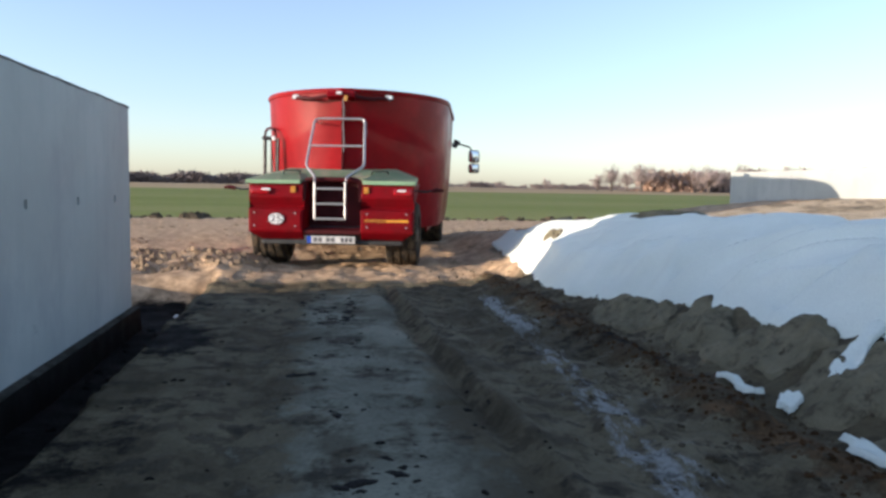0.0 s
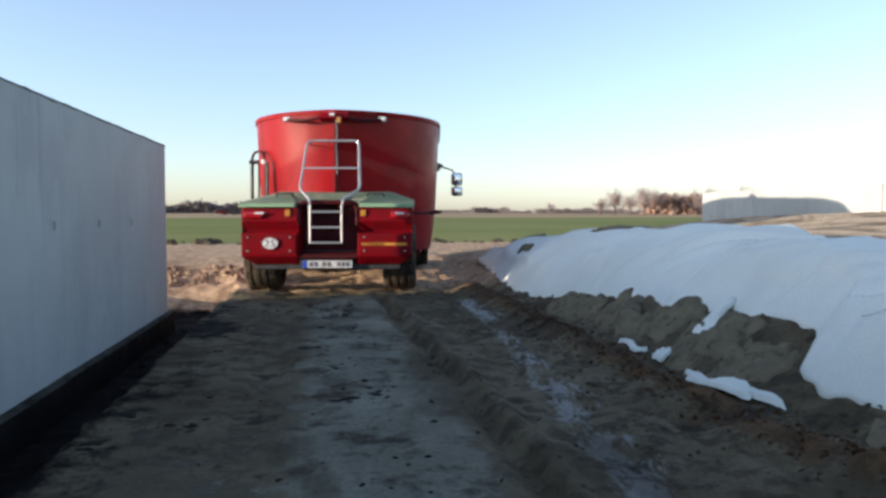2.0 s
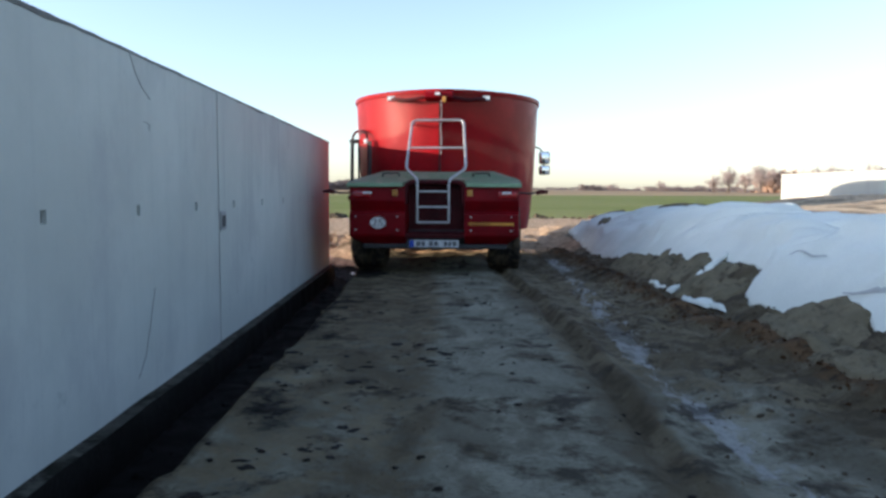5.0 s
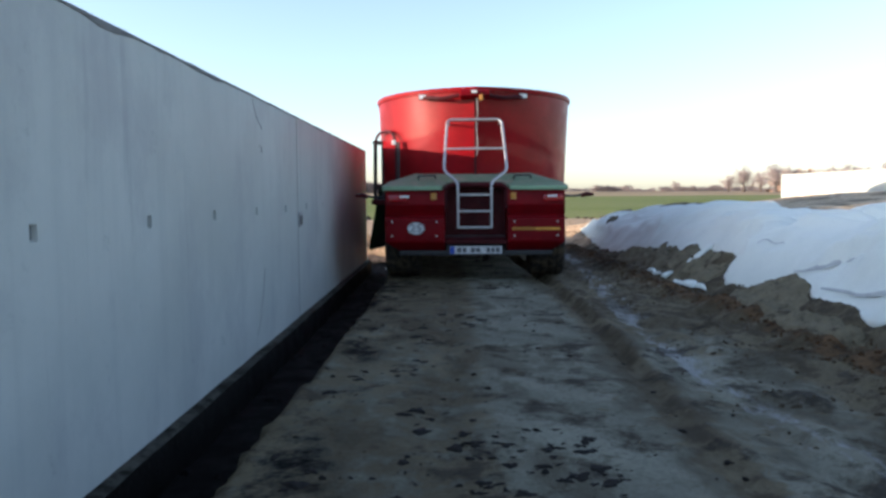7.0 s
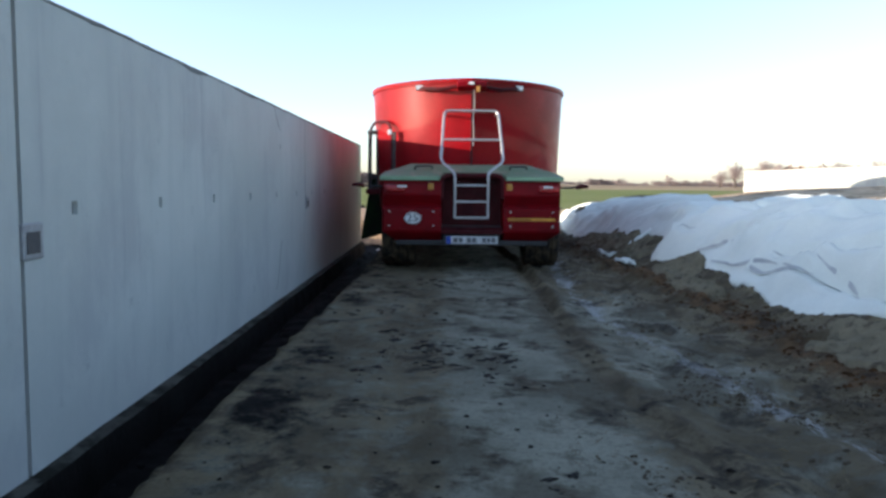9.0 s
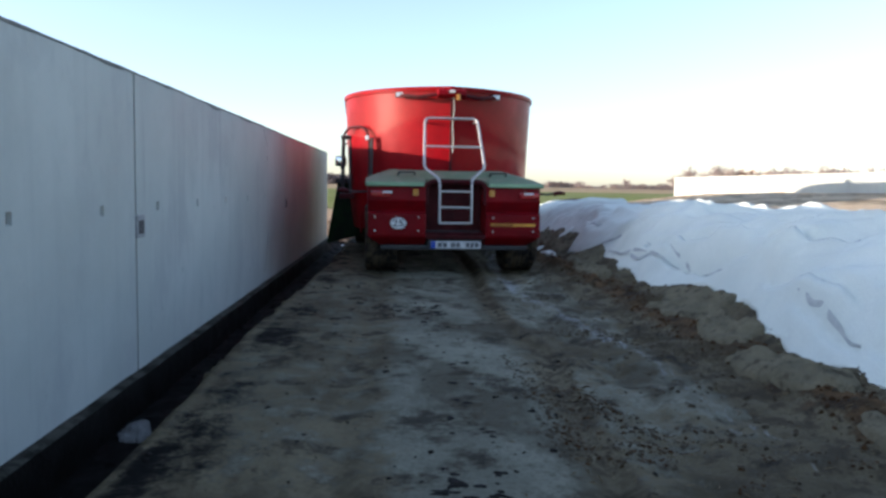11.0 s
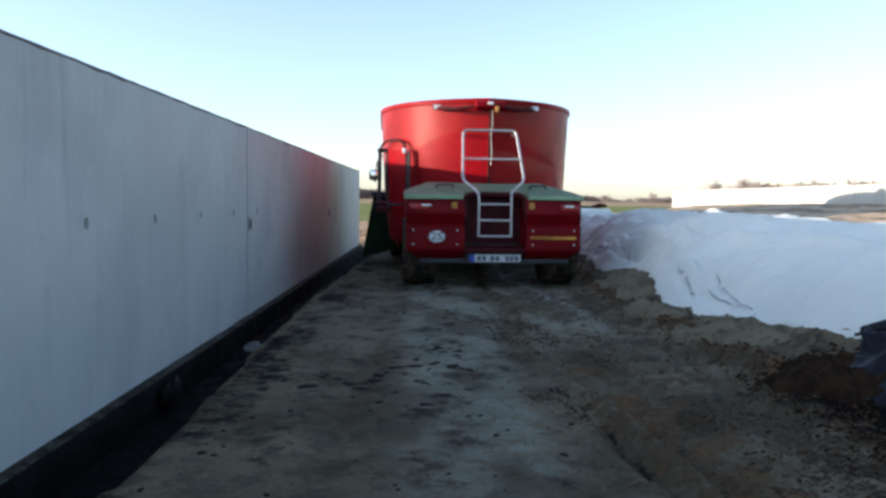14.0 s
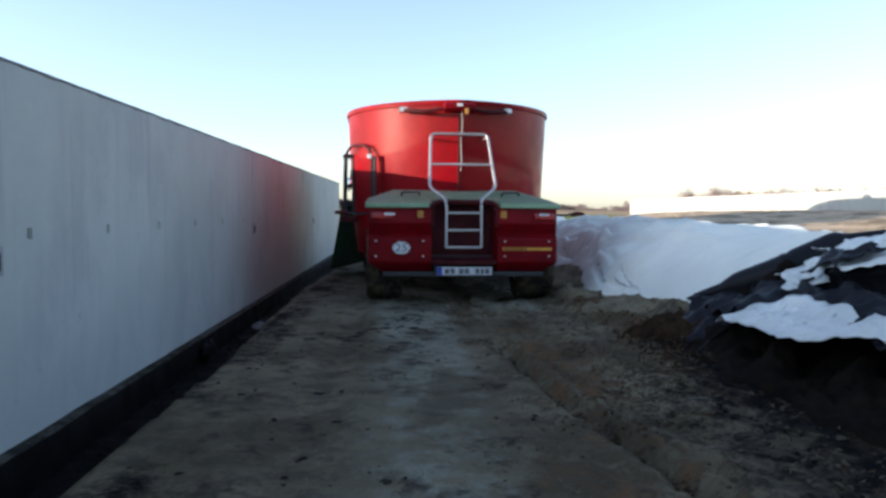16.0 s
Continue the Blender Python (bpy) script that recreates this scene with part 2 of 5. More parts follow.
# twig brown lightened: distance haze is put into the colour
M_TWIG = surface("hazy_winter_twigs", (0.36, 0.29, 0.27), (0.43, 0.35, 0.32), 0.95, 0.5)
M_WOOD = surface("far_wood", (0.17, 0.135, 0.125), (0.23, 0.18, 0.165), 0.95, 0.05, 0.6)
# russet paled in the same way, with the haze in its base colour
M_BUSH = surface("hazy_russet_bush", (0.42, 0.28, 0.20), (0.33, 0.22, 0.16), 0.95, 0.6)


# ---- mesh helpers ----
def part(name, bm, material, parent=None, label=""):
    me = bpy.data.meshes.new(name)
    bmesh.ops.recalc_face_normals(bm, faces=bm.faces[:])
    bm.to_mesh(me)
    bm.free()
    me.materials.append(material)
    ob = new(name, me)
    if parent is not None:
        ob.parent = parent
    if label:
        ob["label"] = label
    return ob


def smooth(ob, angle=40):
    me = ob.data
    me.polygons.foreach_set("use_smooth", [True] * len(me.polygons))
    me.set_sharp_from_angle(angle=radians(angle))
    return ob


def box(x0, x1, y0, y1, z0, z1, bev=0.0, bm=None):
    own = bmesh.new()
    v = [own.verts.new((x, y, z)) for x in (x0, x1) for y in (y0, y1) for z in (z0, z1)]
    for f in ((0, 1, 3, 2), (4, 6, 7, 5), (0, 4, 5, 1), (2, 3, 7, 6), (0, 2, 6, 4), (1, 5, 7, 3)):
        own.faces.new([v[i] for i in f])
    if bev:
        bmesh.ops.bevel(own, geom=own.edges[:], offset=bev, segments=2, affect="EDGES", profile=0.6)
    if bm is None:
        return own
    return join(bm, own)


def join(bm, own):
    at = {v: bm.verts.new(v.co) for v in own.verts}
    for f in own.faces:
        bm.faces.new([at[v] for v in f.verts])
    own.free()
    return bm


def prism(profile, x0, x1, bev=0.0, bm=None):
    """An outline in y and z, drawn out along x."""
    own = bmesh.new()
    a = [own.verts.new((x0, y, z)) for y, z in profile]
    b = [own.verts.new((x1, y, z)) for y, z in profile]
    own.faces.new(a)
    own.faces.new(b[::-1])
    for i in range(len(a)):
        j = (i + 1) % len(a)
        own.faces.new((a[i], b[i], b[j], a[j]))
    if bev:
        bmesh.ops.bevel(own, geom=own.edges[:], offset=bev, segments=2, affect="EDGES", profile=0.6)
    return own if bm is None else join(bm, own)


def tube(points, r, seg=8, bm=None, closed=False):
    bm = bm or bmesh.new()
    pts = [Vector(p) for p in points]
    rings = []
    for i, p in enumerate(pts):
        a, c = pts[max(i - 1, 0)], pts[min(i + 1, len(pts) - 1)]
        d = (c - a).normalized()
        side = d.cross(Vector((0, 0, 1)) if abs(d.z) < 0.9 else Vector((0, 1, 0))).normalized()
        up = side.cross(d)
        rad = r[i] if isinstance(r, (list, tuple)) else r
        rings.append([bm.verts.new(p + rad * (math.cos(2 * math.pi * k / seg) * side + math.sin(2 * math.pi * k / seg) * up)) for k in range(seg)])
    for a, b in zip(rings, rings[1:]):
        for k in range(seg):
            bm.faces.new((a[k], a[(k + 1) % seg], b[(k + 1) % seg], b[k]))
    bm.faces.new(rings[0][::-1])
    bm.faces.new(rings[-1])
    return bm


def rounded(points, r, n=4):
    """The corners of a path, turned into short arcs."""
    pts = [Vector(p) for p in points]
    out = [pts[0]]
    for a, b, c in zip(pts, pts[1:], pts[2:]):
        p, q = b + (a - b).normalized() * r, b + (c - b).normalized() * r
        for k in range(n + 1):
            s = k / n
            out.append((1 - s) ** 2 * p + 2 * s * (1 - s) * b + s * s * q)
    return out + [pts[-1]]


def disc(x, y, z, rx, rz, depth, seg=28):
    """A flat disc that faces -y."""
    bm = bmesh.new()
    rings = []
    for yy, k in ((y + depth, 1.0), (y + 0.2 * depth, 1.0), (y, 0.96)):
        rings.append([bm.verts.new((x + k * rx * math.cos(2 * math.pi * i / seg), yy, z + k * rz * math.sin(2 * math.pi * i / seg))) for i in range(seg)])
    for a, b in zip(rings, rings[1:]):
        for i in range(seg):
            bm.faces.new((a[i], a[(i + 1) % seg], b[(i + 1) % seg], b[i]))
    bm.faces.new(rings[0])
    bm.faces.new(rings[-1][::-1])
    return bm


def lathe(profile, seg=36):
    """Radius and x along a wheel's axle, turned round the x axis."""
    bm = bmesh.new()
    rings = [[bm.verts.new((x, r * math.cos(2 * math.pi * i / seg), r * math.sin(2 * math.pi * i / seg))) for i in range(seg)] for r, x in profile]
    for a, b in zip(rings, rings[1:]):
        for i in range(seg):
            bm.faces.new((a[i], a[(i + 1) % seg], b[(i + 1) % seg], b[i]))
    bm.faces.new(rings[0])
    bm.faces.new(rings[-1][::-1])
    return bm


def table(rows, v):
    return float(np.interp(v, [a for a, _ in rows], [b for _, b in rows]))


def step(a, b, v):
    k = min(1.0, max(0.0, (v - a) / (b - a)))
    return k * k * (3 - 2 * k)


def nz(x, y, z=0.0):
    return noise.noise(Vector((x, y, z)))


# ---- lie of the land ----
CREST = [(-30, 0.86), (-5, 0.86), (0, 0.84), (6, 0.82), (8, 0.80), (11, 0.64), (14, 0.40), (18, 0.1), (20, 0.0)]
FILL = [(-30, 1.18), (4, 1.16), (9, 1.12), (14, 1.0), (16.5, 0.86), (18.5, 0.4), (21, 0.0)]
FOOT = [(-8.7, 3.3), (-8.2, 3.0), (-7.4, 2.84), (-6.3, 2.67), (-5.1, 2.55), (-4.3, 2.62), (-3.5, 2.81), (-2.5, 2.80), (-1.6, 2.63), (-0.6, 2.69),
        (0.2, 2.74), (0.6, 2.77), (1.5, 2.88), (1.75, 2.78), (2.1, 2.68), (2.4, 2.60), (2.75, 2.72), (2.95, 2.98), (4.0, 3.02), (4.8, 2.90), (5.3, 2.90), (6.1, 2.80),
        (7.0, 2.70), (7.8, 2.54), (9.0, 2.54), (10.0, 2.62), (11.0, 2.74), (13.0, 2.95)]


LANE = [(-14, -1.12), (-10.7, -1.13), (-9, -1.09), (-7.5, -1.14), (-4, -1.21), (-2, -1.19), (-0.7, -1.13), (2, -1.10), (4, -1.10), (7.3, -1.15), (10, -1.15)]
RUT = [(-13, 1.6), (-11.6, 1.48), (-10.4, 1.27), (-9.3, 1.13), (-8.2, 1.04), (-7.3, 0.88), (-6.4, 0.87), (-5.4, 0.94), (-4.4, 1.03), (-3.5, 0.88), (-2.1, 0.86), (0.4, 0.95), (1.8, 0.97), (4, 0.96), (6, 0.85), (9, 0.8)]


def mound(x, y):
    """Height of the covered clamp beside the track, without the roughness of the soil."""
    k = min(1.0, max(0.0, (x - 2.3) / 1.6))
    open_face = step(-8.4, -9.6, y)
    top = table(CREST, y) * (1 - open_face * (1 - step(2.6, 5.2, x) * 0.9))
    z = top * math.sin(k * math.pi / 2) * k ** 0.4
    return z + max(0.0, table(FILL, y) - z) * step(3.9, 9.6, x)


def height(x, y):
    if y > 100:
        return 0.0025 * (min(y, 700) - 100)
    if y > 24 or y < -30 or x > 12 or x < -14:
        return 0.0
    fade = step(24, 18, y) * step(-14, -11, x) * step(12, 10.5, x)
    z = mound(x, y)
    rough = 0.018 * nz(1.3 * x, 1.3 * y) + 0.014 * nz(4 * x, 4 * y, 3)
    on_track = step(-1.2, -1.05, x) * step(2.1, 1.7, x)
    lane = on_track * step(9.5, 8, y)
    z += rough * (1 - 0.6 * lane)
    # the concrete lane's edge with a rut along it
    edge = table(RUT, y) + 0.02 * nz(2.3 * y, 3.3)
    z -= 0.07 * math.exp(-((x - edge) / 0.055) ** 2) * lane * (1 - 0.6 * step(0.5, -2, y) * step(-9, -7.5, y)) * (0.7 + 0.5 * nz(y, 8.1) + 0.4 * step(-7, -8.5, y))
    z += (0.045 + 0.03 * nz(1.7 * y, 2.8)) * math.exp(-((x - edge - 0.11) / 0.06) ** 2) * lane * (1 - 0.7 * step(0.5, -2, y) * step(-9, -7.5, y))
    z -= 0.05 * math.exp(-((x - edge - 0.2) / 0.04) ** 2) * lane * step(-6.5, -8.5, y)
    z -= 0.045 * math.exp(-((x - edge - 0.42) / 0.09) ** 2) * lane * (0.7 + 0.7 * nz(2 * y, 5.1))
    z -= 0.02 * math.exp(-((x + 0.28) / 0.12) ** 2) * lane
    seam = math.exp(-((y - 4.36 - 0.08 * nz(2 * x, 5) - 0.03 * nz(9 * x, 1)) / 0.045) ** 2) * step(-0.05, 0.1, x) * step(0.95, 0.8, x)
    z -= 0.035 * seam
    tread = max(0.0, math.sin(2 * math.pi * (5.2 * y + 0.9 * nz(1.3 * y, x) + 2.2 * abs(x - edge - 0.30)))) * math.exp(-((x - edge - 0.30) / 0.16) ** 2)
    z -= 0.022 * tread * lane * (0.4 + 0.6 * step(-3, -6, y))
    # clods right of the lane
    wild = step(1.2, 1.9, x) * step(5.0, 3.0, x) + 0.5 * step(0.9, 1.3, x) * step(1.9, 1.5, x) + 0.35 * step(-5, -9, y) * step(0.2, 0.8, x) * step(2, 1.5, x)
    wild = max(wild, 0.8 * step(8.2, 9.2, y) * step(24, 16, y))
    under = step(0.03, 0.22, x - table(FOOT, y)) * step(-8.6, -8.0, y) * step(12.5, 11.5, y) * step(4.3, 4.0, x)
    wild *= 1 - 0.9 * under
    z -= 0.10 * under
    z += min(1.0, wild) * (0.045 * noise.fractal(Vector((3.2 * x, 3.2 * y, 1.7)), 0.9, 2.1, 4) + 0.012 * nz(13 * x, 13 * y, 2))
    # ridge of scraped manure along the track's right edge
    mid = 2.16 + 0.17 * step(3.5, 0.5, y) + 0.05 * nz(0.6 * y, 1.2)
    z += (0.085 + 0.06 * nz(3 * y, 7.7)) * math.exp(-((x - mid) / 0.17) ** 2) * step(11, 9, y) * step(-9.5, -8, y)
    # gutter by the wall
    rag = 0.02 * nz(1.4 * y, 9) + 0.022 * nz(7 * y, 2)
    left = step(table(LANE, y) + 0.02 + rag, table(LANE, y) - 0.025 + rag, x) * step(-2.6, -2.1, x)
    z -= 0.34 * left * step(10.2, 9.6, y)
    # earth heaps beyond the wall's end
    heap = math.exp(-(((x + 2.2) / 1.1) ** 2 + ((y - 11.6) / 0.7) ** 2)) + 0.8 * math.exp(-(((x + 1.1) / 0.5) ** 2 + ((y - 11.0) / 0.8) ** 2))
    z += heap * (0.16 + 0.12 * nz(3 * x, 3 * y, 5))
    return z * fade


def masks(x, y):
    lane = step(-1.2, -1.05, x) * step(9.5, 7.5, y)
    slab = lane * step(0.1, -0.1, x - table(RUT, y) + 0.15 * nz(0.7 * y, 2.2))
    slab *= 1 - 0.15 * step(-5.5, -8, y)
    slab *= 1 - 0.3 * step(1, 4, y) * step(0.1, -0.5, x)
    slab *= 1 + 0.22 * step(3, 0, y) * step(-7.5, -5.5, y)
    slab *= 0.28 + (0.3 + 0.3 * step(-9.5, -7.8, y)) * math.exp(-((x - 0.38) / 0.40) ** 4) * (0.85 + 0.6 * nz(0.7 * x, 0.45 * y, 4)) + 0.05 * step(0.0, -0.5, x)
    slab = max(slab, 0.58 * lane * step(2.5, -0.5, y) * step(-8, -6, y) * step(2.05, 1.7, x) * step(0.0, 0.15, x - table(RUT, y)) * (0.85 + 0.8 * nz(0.9 * x, 0.6 * y, 51)))
    c = table([(-12, 1.5), (-6.5, 1.75), (-4, 1.66), (-2.5, 1.42), (-1, 1.31), (0.8, 1.29), (2.3, 1.40), (5, 1.65), (8, 1.8)], y)
    chalk = ((0.46 + 0.14 * step(3, 1.5, y) * step(-1.5, -0.5, y)) * math.exp(-((x - c + 0.06 * nz(1.7 * y, 3)) / 0.09) ** 2) + 0.36 * math.exp(-((x - c - 0.08) / 0.32) ** 2)) * step(9.3, 8, y) * (0.25 + 0.75 * step(-8, -3, y))
    chalk *= 0.85 + 0.7 * nz(0.8 * x, 1.1 * y, 6)
    mid = 2.16 + 0.17 * step(3.5, 0.5, y) + 0.05 * nz(0.6 * y, 1.2)
    manure = 0.8 * math.exp(-((x - mid) / 0.22) ** 2) * step(11, 9, y)
    manure = max(manure, 0.8 * step(-5.5, -8.0, y) * math.exp(-((x - 1.35) / 0.65) ** 2) * (0.75 + 0.7 * nz(1.3 * x, y, 7)))
    manure = max(manure, 0.8 * step(-8.4, -9.2, y) * step(1.9, 2.4, x) * step(6, 5, x))
    # gutter floor: slurry plus the shade at the wall's foot, painted as one black
    wet_shade = step(table(LANE, y) + 0.02, table(LANE, y) - 0.04, x) * step(-2.3, -1.9, x) * step(10.2, 9.4, y)
    wet_shade = max(wet_shade, 0.62 * step(-7.9, -9.0, y) * step(1.75, 2.3, x) * step(5, 4, x) * (0.8 + 0.5 * nz(x, y, 15)))
    wet_shade = max(wet_shade, 0.52 * step(-8.2, -9.6, y) * step(1.2, 2.0, x + 0.3 * nz(1.1 * y, x)) * step(4.6, 4, x))
    wet_shade = max(wet_shade, 0.60 * step(-7.6, -8.4, y) * step(1.9, 2.3, x + 0.25 * nz(1.5 * y, 2)) * step(4.6, 4, x))
    wet_shade = max(wet_shade, (0.54 + 0.04 * step(0, 3, y)) * lane * step(-0.2, -0.9, x) * (0.85 + 0.7 * nz(1.3 * x, 0.9 * y, 19)))
    wet_shade = max(wet_shade, 0.5 * math.exp(-((y - 4.36 - 0.08 * nz(2 * x, 5)) / 0.07) ** 2) * step(-0.05, 0.1, x) * step(0.95, 0.8, x))
    wet_shade = max(wet_shade, 0.40 * math.exp(-((x - 2.02 - 0.14 * step(3.5, 0.5, y)) / 0.2) ** 2) * step(-3, 0, y) * step(10, 9, y) * (0.8 + 0.7 * nz(1.4 * x, y, 33)))
    wet_shade = max(wet_shade, 0.38 * step(1.5, 3.5, y) * step(9.5, 8.5, y) * step(0.9, 1.2, x) * step(2.5, 2.2, x) * (0.8 + 0.8 * nz(1.1 * x, 0.8 * y, 57)))
    wet_shade = max(wet_shade, 0.42 * lane * (0.8 + 0.5 * step(-6, -8, y)) * math.exp(-((x - table(RUT, y)) / 0.05) ** 2), 0.34 * lane * math.exp(-((x + 0.2) / 0.14) ** 2) * (0.6 + 0.6 * nz(0.8 * y, 4)), 0.36 * lane * step(-6, -9, y) * (0.8 + 0.8 * nz(0.9 * x, 0.7 * y, 27)))
    straw = step(4.0, 4.5, x) * step(19, 15, y) * step(-26, -22, y) * (0.95 + 0.35 * nz(0.5 * x, 0.35 * y, 44))
    green = step(26.0, 27.5, y + 0.02 * x) * step(158, 150, y)
    stubble = step(150, 158, y)
    dry = step(8.6, 10.5, y) * step(29, 27, y) * (1 - 0.8 * step(2.4, 3.0, x) * step(14, 12, y))
    return slab, chalk, manure, wet_shade, straw, green, stubble, dry


def lines(spans):
    out = [spans[0][0]]
    for a, b, s in spans:
        n = max(1, round((b - a) / s))
        out += [a + (b - a) * (i + 1) / n for i in range(n)]
    return out


def build_ground():
    xs = lines([(-3500, -300, 800), (-300, -60, 60), (-60, -14, 12), (-14, -5, 1.0), (-5, -1.6, 0.2), (-1.6, 3.4, 0.042), (3.4, 5.0, 0.1), (5.0, 12, 0.5), (12, 60, 12), (60, 300, 60), (300, 3500, 800)])
    ys = lines([(-3000, -300, 900), (-300, -40, 65), (-40, -16, 2.0), (-16, 12, 0.05), (12, 18, 0.2), (18, 26, 0.5), (26, 28, 0.5), (28, 60, 4), (60, 150, 15), (150, 158, 4), (158, 400, 60), (400, 4000, 900)])
    co = [(x, y, height(x, y)) for y in ys for x in xs]
    nx = len(xs)
    faces = [(j * nx + i, j * nx + i + 1, (j + 1) * nx + i + 1, (j + 1) * nx + i) for j in range(len(ys) - 1) for i in range(nx - 1)]
    me = bpy.data.meshes.new("ground")
    me.from_pydata(co, [], faces)
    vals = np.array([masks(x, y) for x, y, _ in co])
    for k, name in enumerate(("slab", "chalk", "manure", "wet_shade", "straw", "green", "stubble", "dry")):
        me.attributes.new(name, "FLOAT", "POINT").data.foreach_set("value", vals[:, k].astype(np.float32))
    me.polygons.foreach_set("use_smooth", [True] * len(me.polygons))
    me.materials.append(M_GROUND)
    return tagged(new("ground", me), "muddy farm track with concrete lane, manure and fields beyond", "ground", kind="structure")


build_ground()

# ---- walls ----
WALL_X, WALL_TOP, PANEL = -1.76, 1.87, 6.4


def panel_mesh(holes, top, deep=0.25):
    """A cast concrete panel whose face looks along +x, from y 0 to its length, with recessed tie holes."""
    bm = bmesh.new()
    L = PANEL - 0.03
    r, hz = 0.028, 0.985
    ycuts = sorted([0.0, L] + [h + s for h in holes for s in (-r, r)])
    zcuts = [-0.4, hz - r * 1.15, hz + r * 1.15, top]
    grid = {(i, k): bm.verts.new((0, y, z)) for i, y in enumerate(ycuts) for k, z in enumerate(zcuts)}
    for i in range(len(ycuts) - 1):
        for k in range(3):
            a, b, c, d = (grid[p] for p in ((i, k), (i + 1, k), (i + 1, k + 1), (i, k + 1)))
            if k == 1 and i % 2 == 1:
                q = [bm.verts.new((-0.05, 0.5 * (v.co.y + 0.5 * (a.co.y + b.co.y)), 0.5 * (v.co.z + hz))) for v in (a, b, c, d)]
                for m, n, o, p in ((a, b, q[1], q[0]), (b, c, q[2], q[1]), (c, d, q[3], q[2]), (d, a, q[0], q[3])):
                    bm.faces.new((m, n, o, p))
                bm.faces.new(q)
            else:
                bm.faces.new((a, b, c, d))
    back = [bm.verts.new((-deep, y, z)) for y, z in ((0, -0.4), (L, -0.4), (L, top), (0, top))]
    bm.faces.new(back[::-1])
    n = len(ycuts) - 1
    bm.faces.new([grid[i, 3] for i in range(n + 1)] + [back[2], back[3]])
    bm.faces.new([grid[i, 0] for i in range(n, -1, -1)] + [back[0], back[1]])
    bm.faces.new([grid[0, k] for k in range(4)] + [back[3], back[0]])
    bm.faces.new([grid[n, k] for k in range(3, -1, -1)] + [back[1], back[2]])
    bmesh.ops.recalc_face_normals(bm, faces=bm.faces[:])
    me = bpy.data.meshes.new("concrete_panel")
    bm.to_mesh(me)
    bm.free()
    me.materials.append(M_CONCRETE)
    return me


HOLES = [0.44 + 1.075 * k for k in range(6)]


def wall_row(name, x, y_end, count, top, turned, label):
    wall = tagged(new(name), label, "wall", kind="structure")
    mesh = panel_mesh(HOLES, top)
    for i in range(count):
        y0 = y_end - (i + 1) * PANEL + 0.015
        ob = new("concrete_panel", mesh)
        ob.parent = wall
        ob.matrix_basis = pose(x, y0, 0) if not turned else pose(x, y0 + PANEL - 0.03, 0, 0, 0, 180)
    return wall


wall = wall_row("wall_west", WALL_X, 8.4, 5, WALL_TOP, False, "pale grey cast concrete silo wall in jointed panels")
part("joint_filler", box(-2.0, WALL_X - 0.02, 8.3 - 5 * PANEL, 8.37, -0.4, WALL_TOP - 0.03), M_LIP, wall, "dark recessed joint filler")


def wall_lip():
    """Ragged weathered mortar along the wall's top edge."""
    bm = bmesh.new()
    n = 560
    rows = []
    for i in range(n + 1):
        y = 8.4 - 32.0 * i / n
        w = 0.010 + 0.018 * max(0, nz(2.5 * y, 1.1)) + 0.014 * max(0, nz(9 * y, 3.1))
        d = 0.006 + 0.03 * max(0, nz(1.6 * y, 6.2) - 0.12) + 0.015 * max(0, nz(7 * y, 4.4))
        rows.append([bm.verts.new(p) for p in ((-2.01, y, WALL_TOP + 0.003), (-1.95, y, WALL_TOP + w), (WALL_X - 0.02, y, WALL_TOP + w), (WALL_X + 0.006, y, WALL_TOP + 0.4 * w), (WALL_X + 0.004, y, WALL_TOP - d), (WALL_X - 0.01, y, WALL_TOP - d - 0.004))])
    for a, b in zip(rows, rows[1:]):
        for k in range(5):
            bm.faces.new((a[k], a[k + 1], b[k + 1], b[k]))
    return part("coping", bm, M_LIP, wall, "dark weathered mortar edge")


wall_lip()


def junction_box(y, z):
    ob = part("junction_box", box(WALL_X - 0.02, WALL_X + 0.012, y - 0.08, y + 0.08, z - 0.075, z + 0.075, 0.008), M_STEELBOX, wall, "grey metal box let into the joint")
    part("cover", box(WALL_X + 0.013, WALL_X + 0.017, y - 0.055, y + 0.045, z - 0.05, z + 0.04, 0.002), M_HOLE, ob)


for y in (2.10, -4.33, -10.72):
    junction_box(y, 0.86)


def crack(points):
    """A hairline crack that runs down the wall's face."""
    pts = [(WALL_X + 0.001, y + 0.012 * nz(40 * z, y), z) for (ya, za), (yb, zb) in zip(points, points[1:]) for y, z in [(ya + (yb - ya) * k / 6, za + (zb - za) * k / 6) for k in range(6)]]
    part("crack", tube(pts, 0.0022, 5), M_LIP, wall, "dark hairline crack")


crack([(0.28, 1.86), (0.36, 1.76), (0.46, 1.69), (0.61, 1.63)])
crack([(0.46, 1.50), (0.56, 1.49), (0.54, 1.44)])
crack([(0.58, 0.51), (0.46, 0.23), (0.40, 0.12), (0.28, 0.0)])


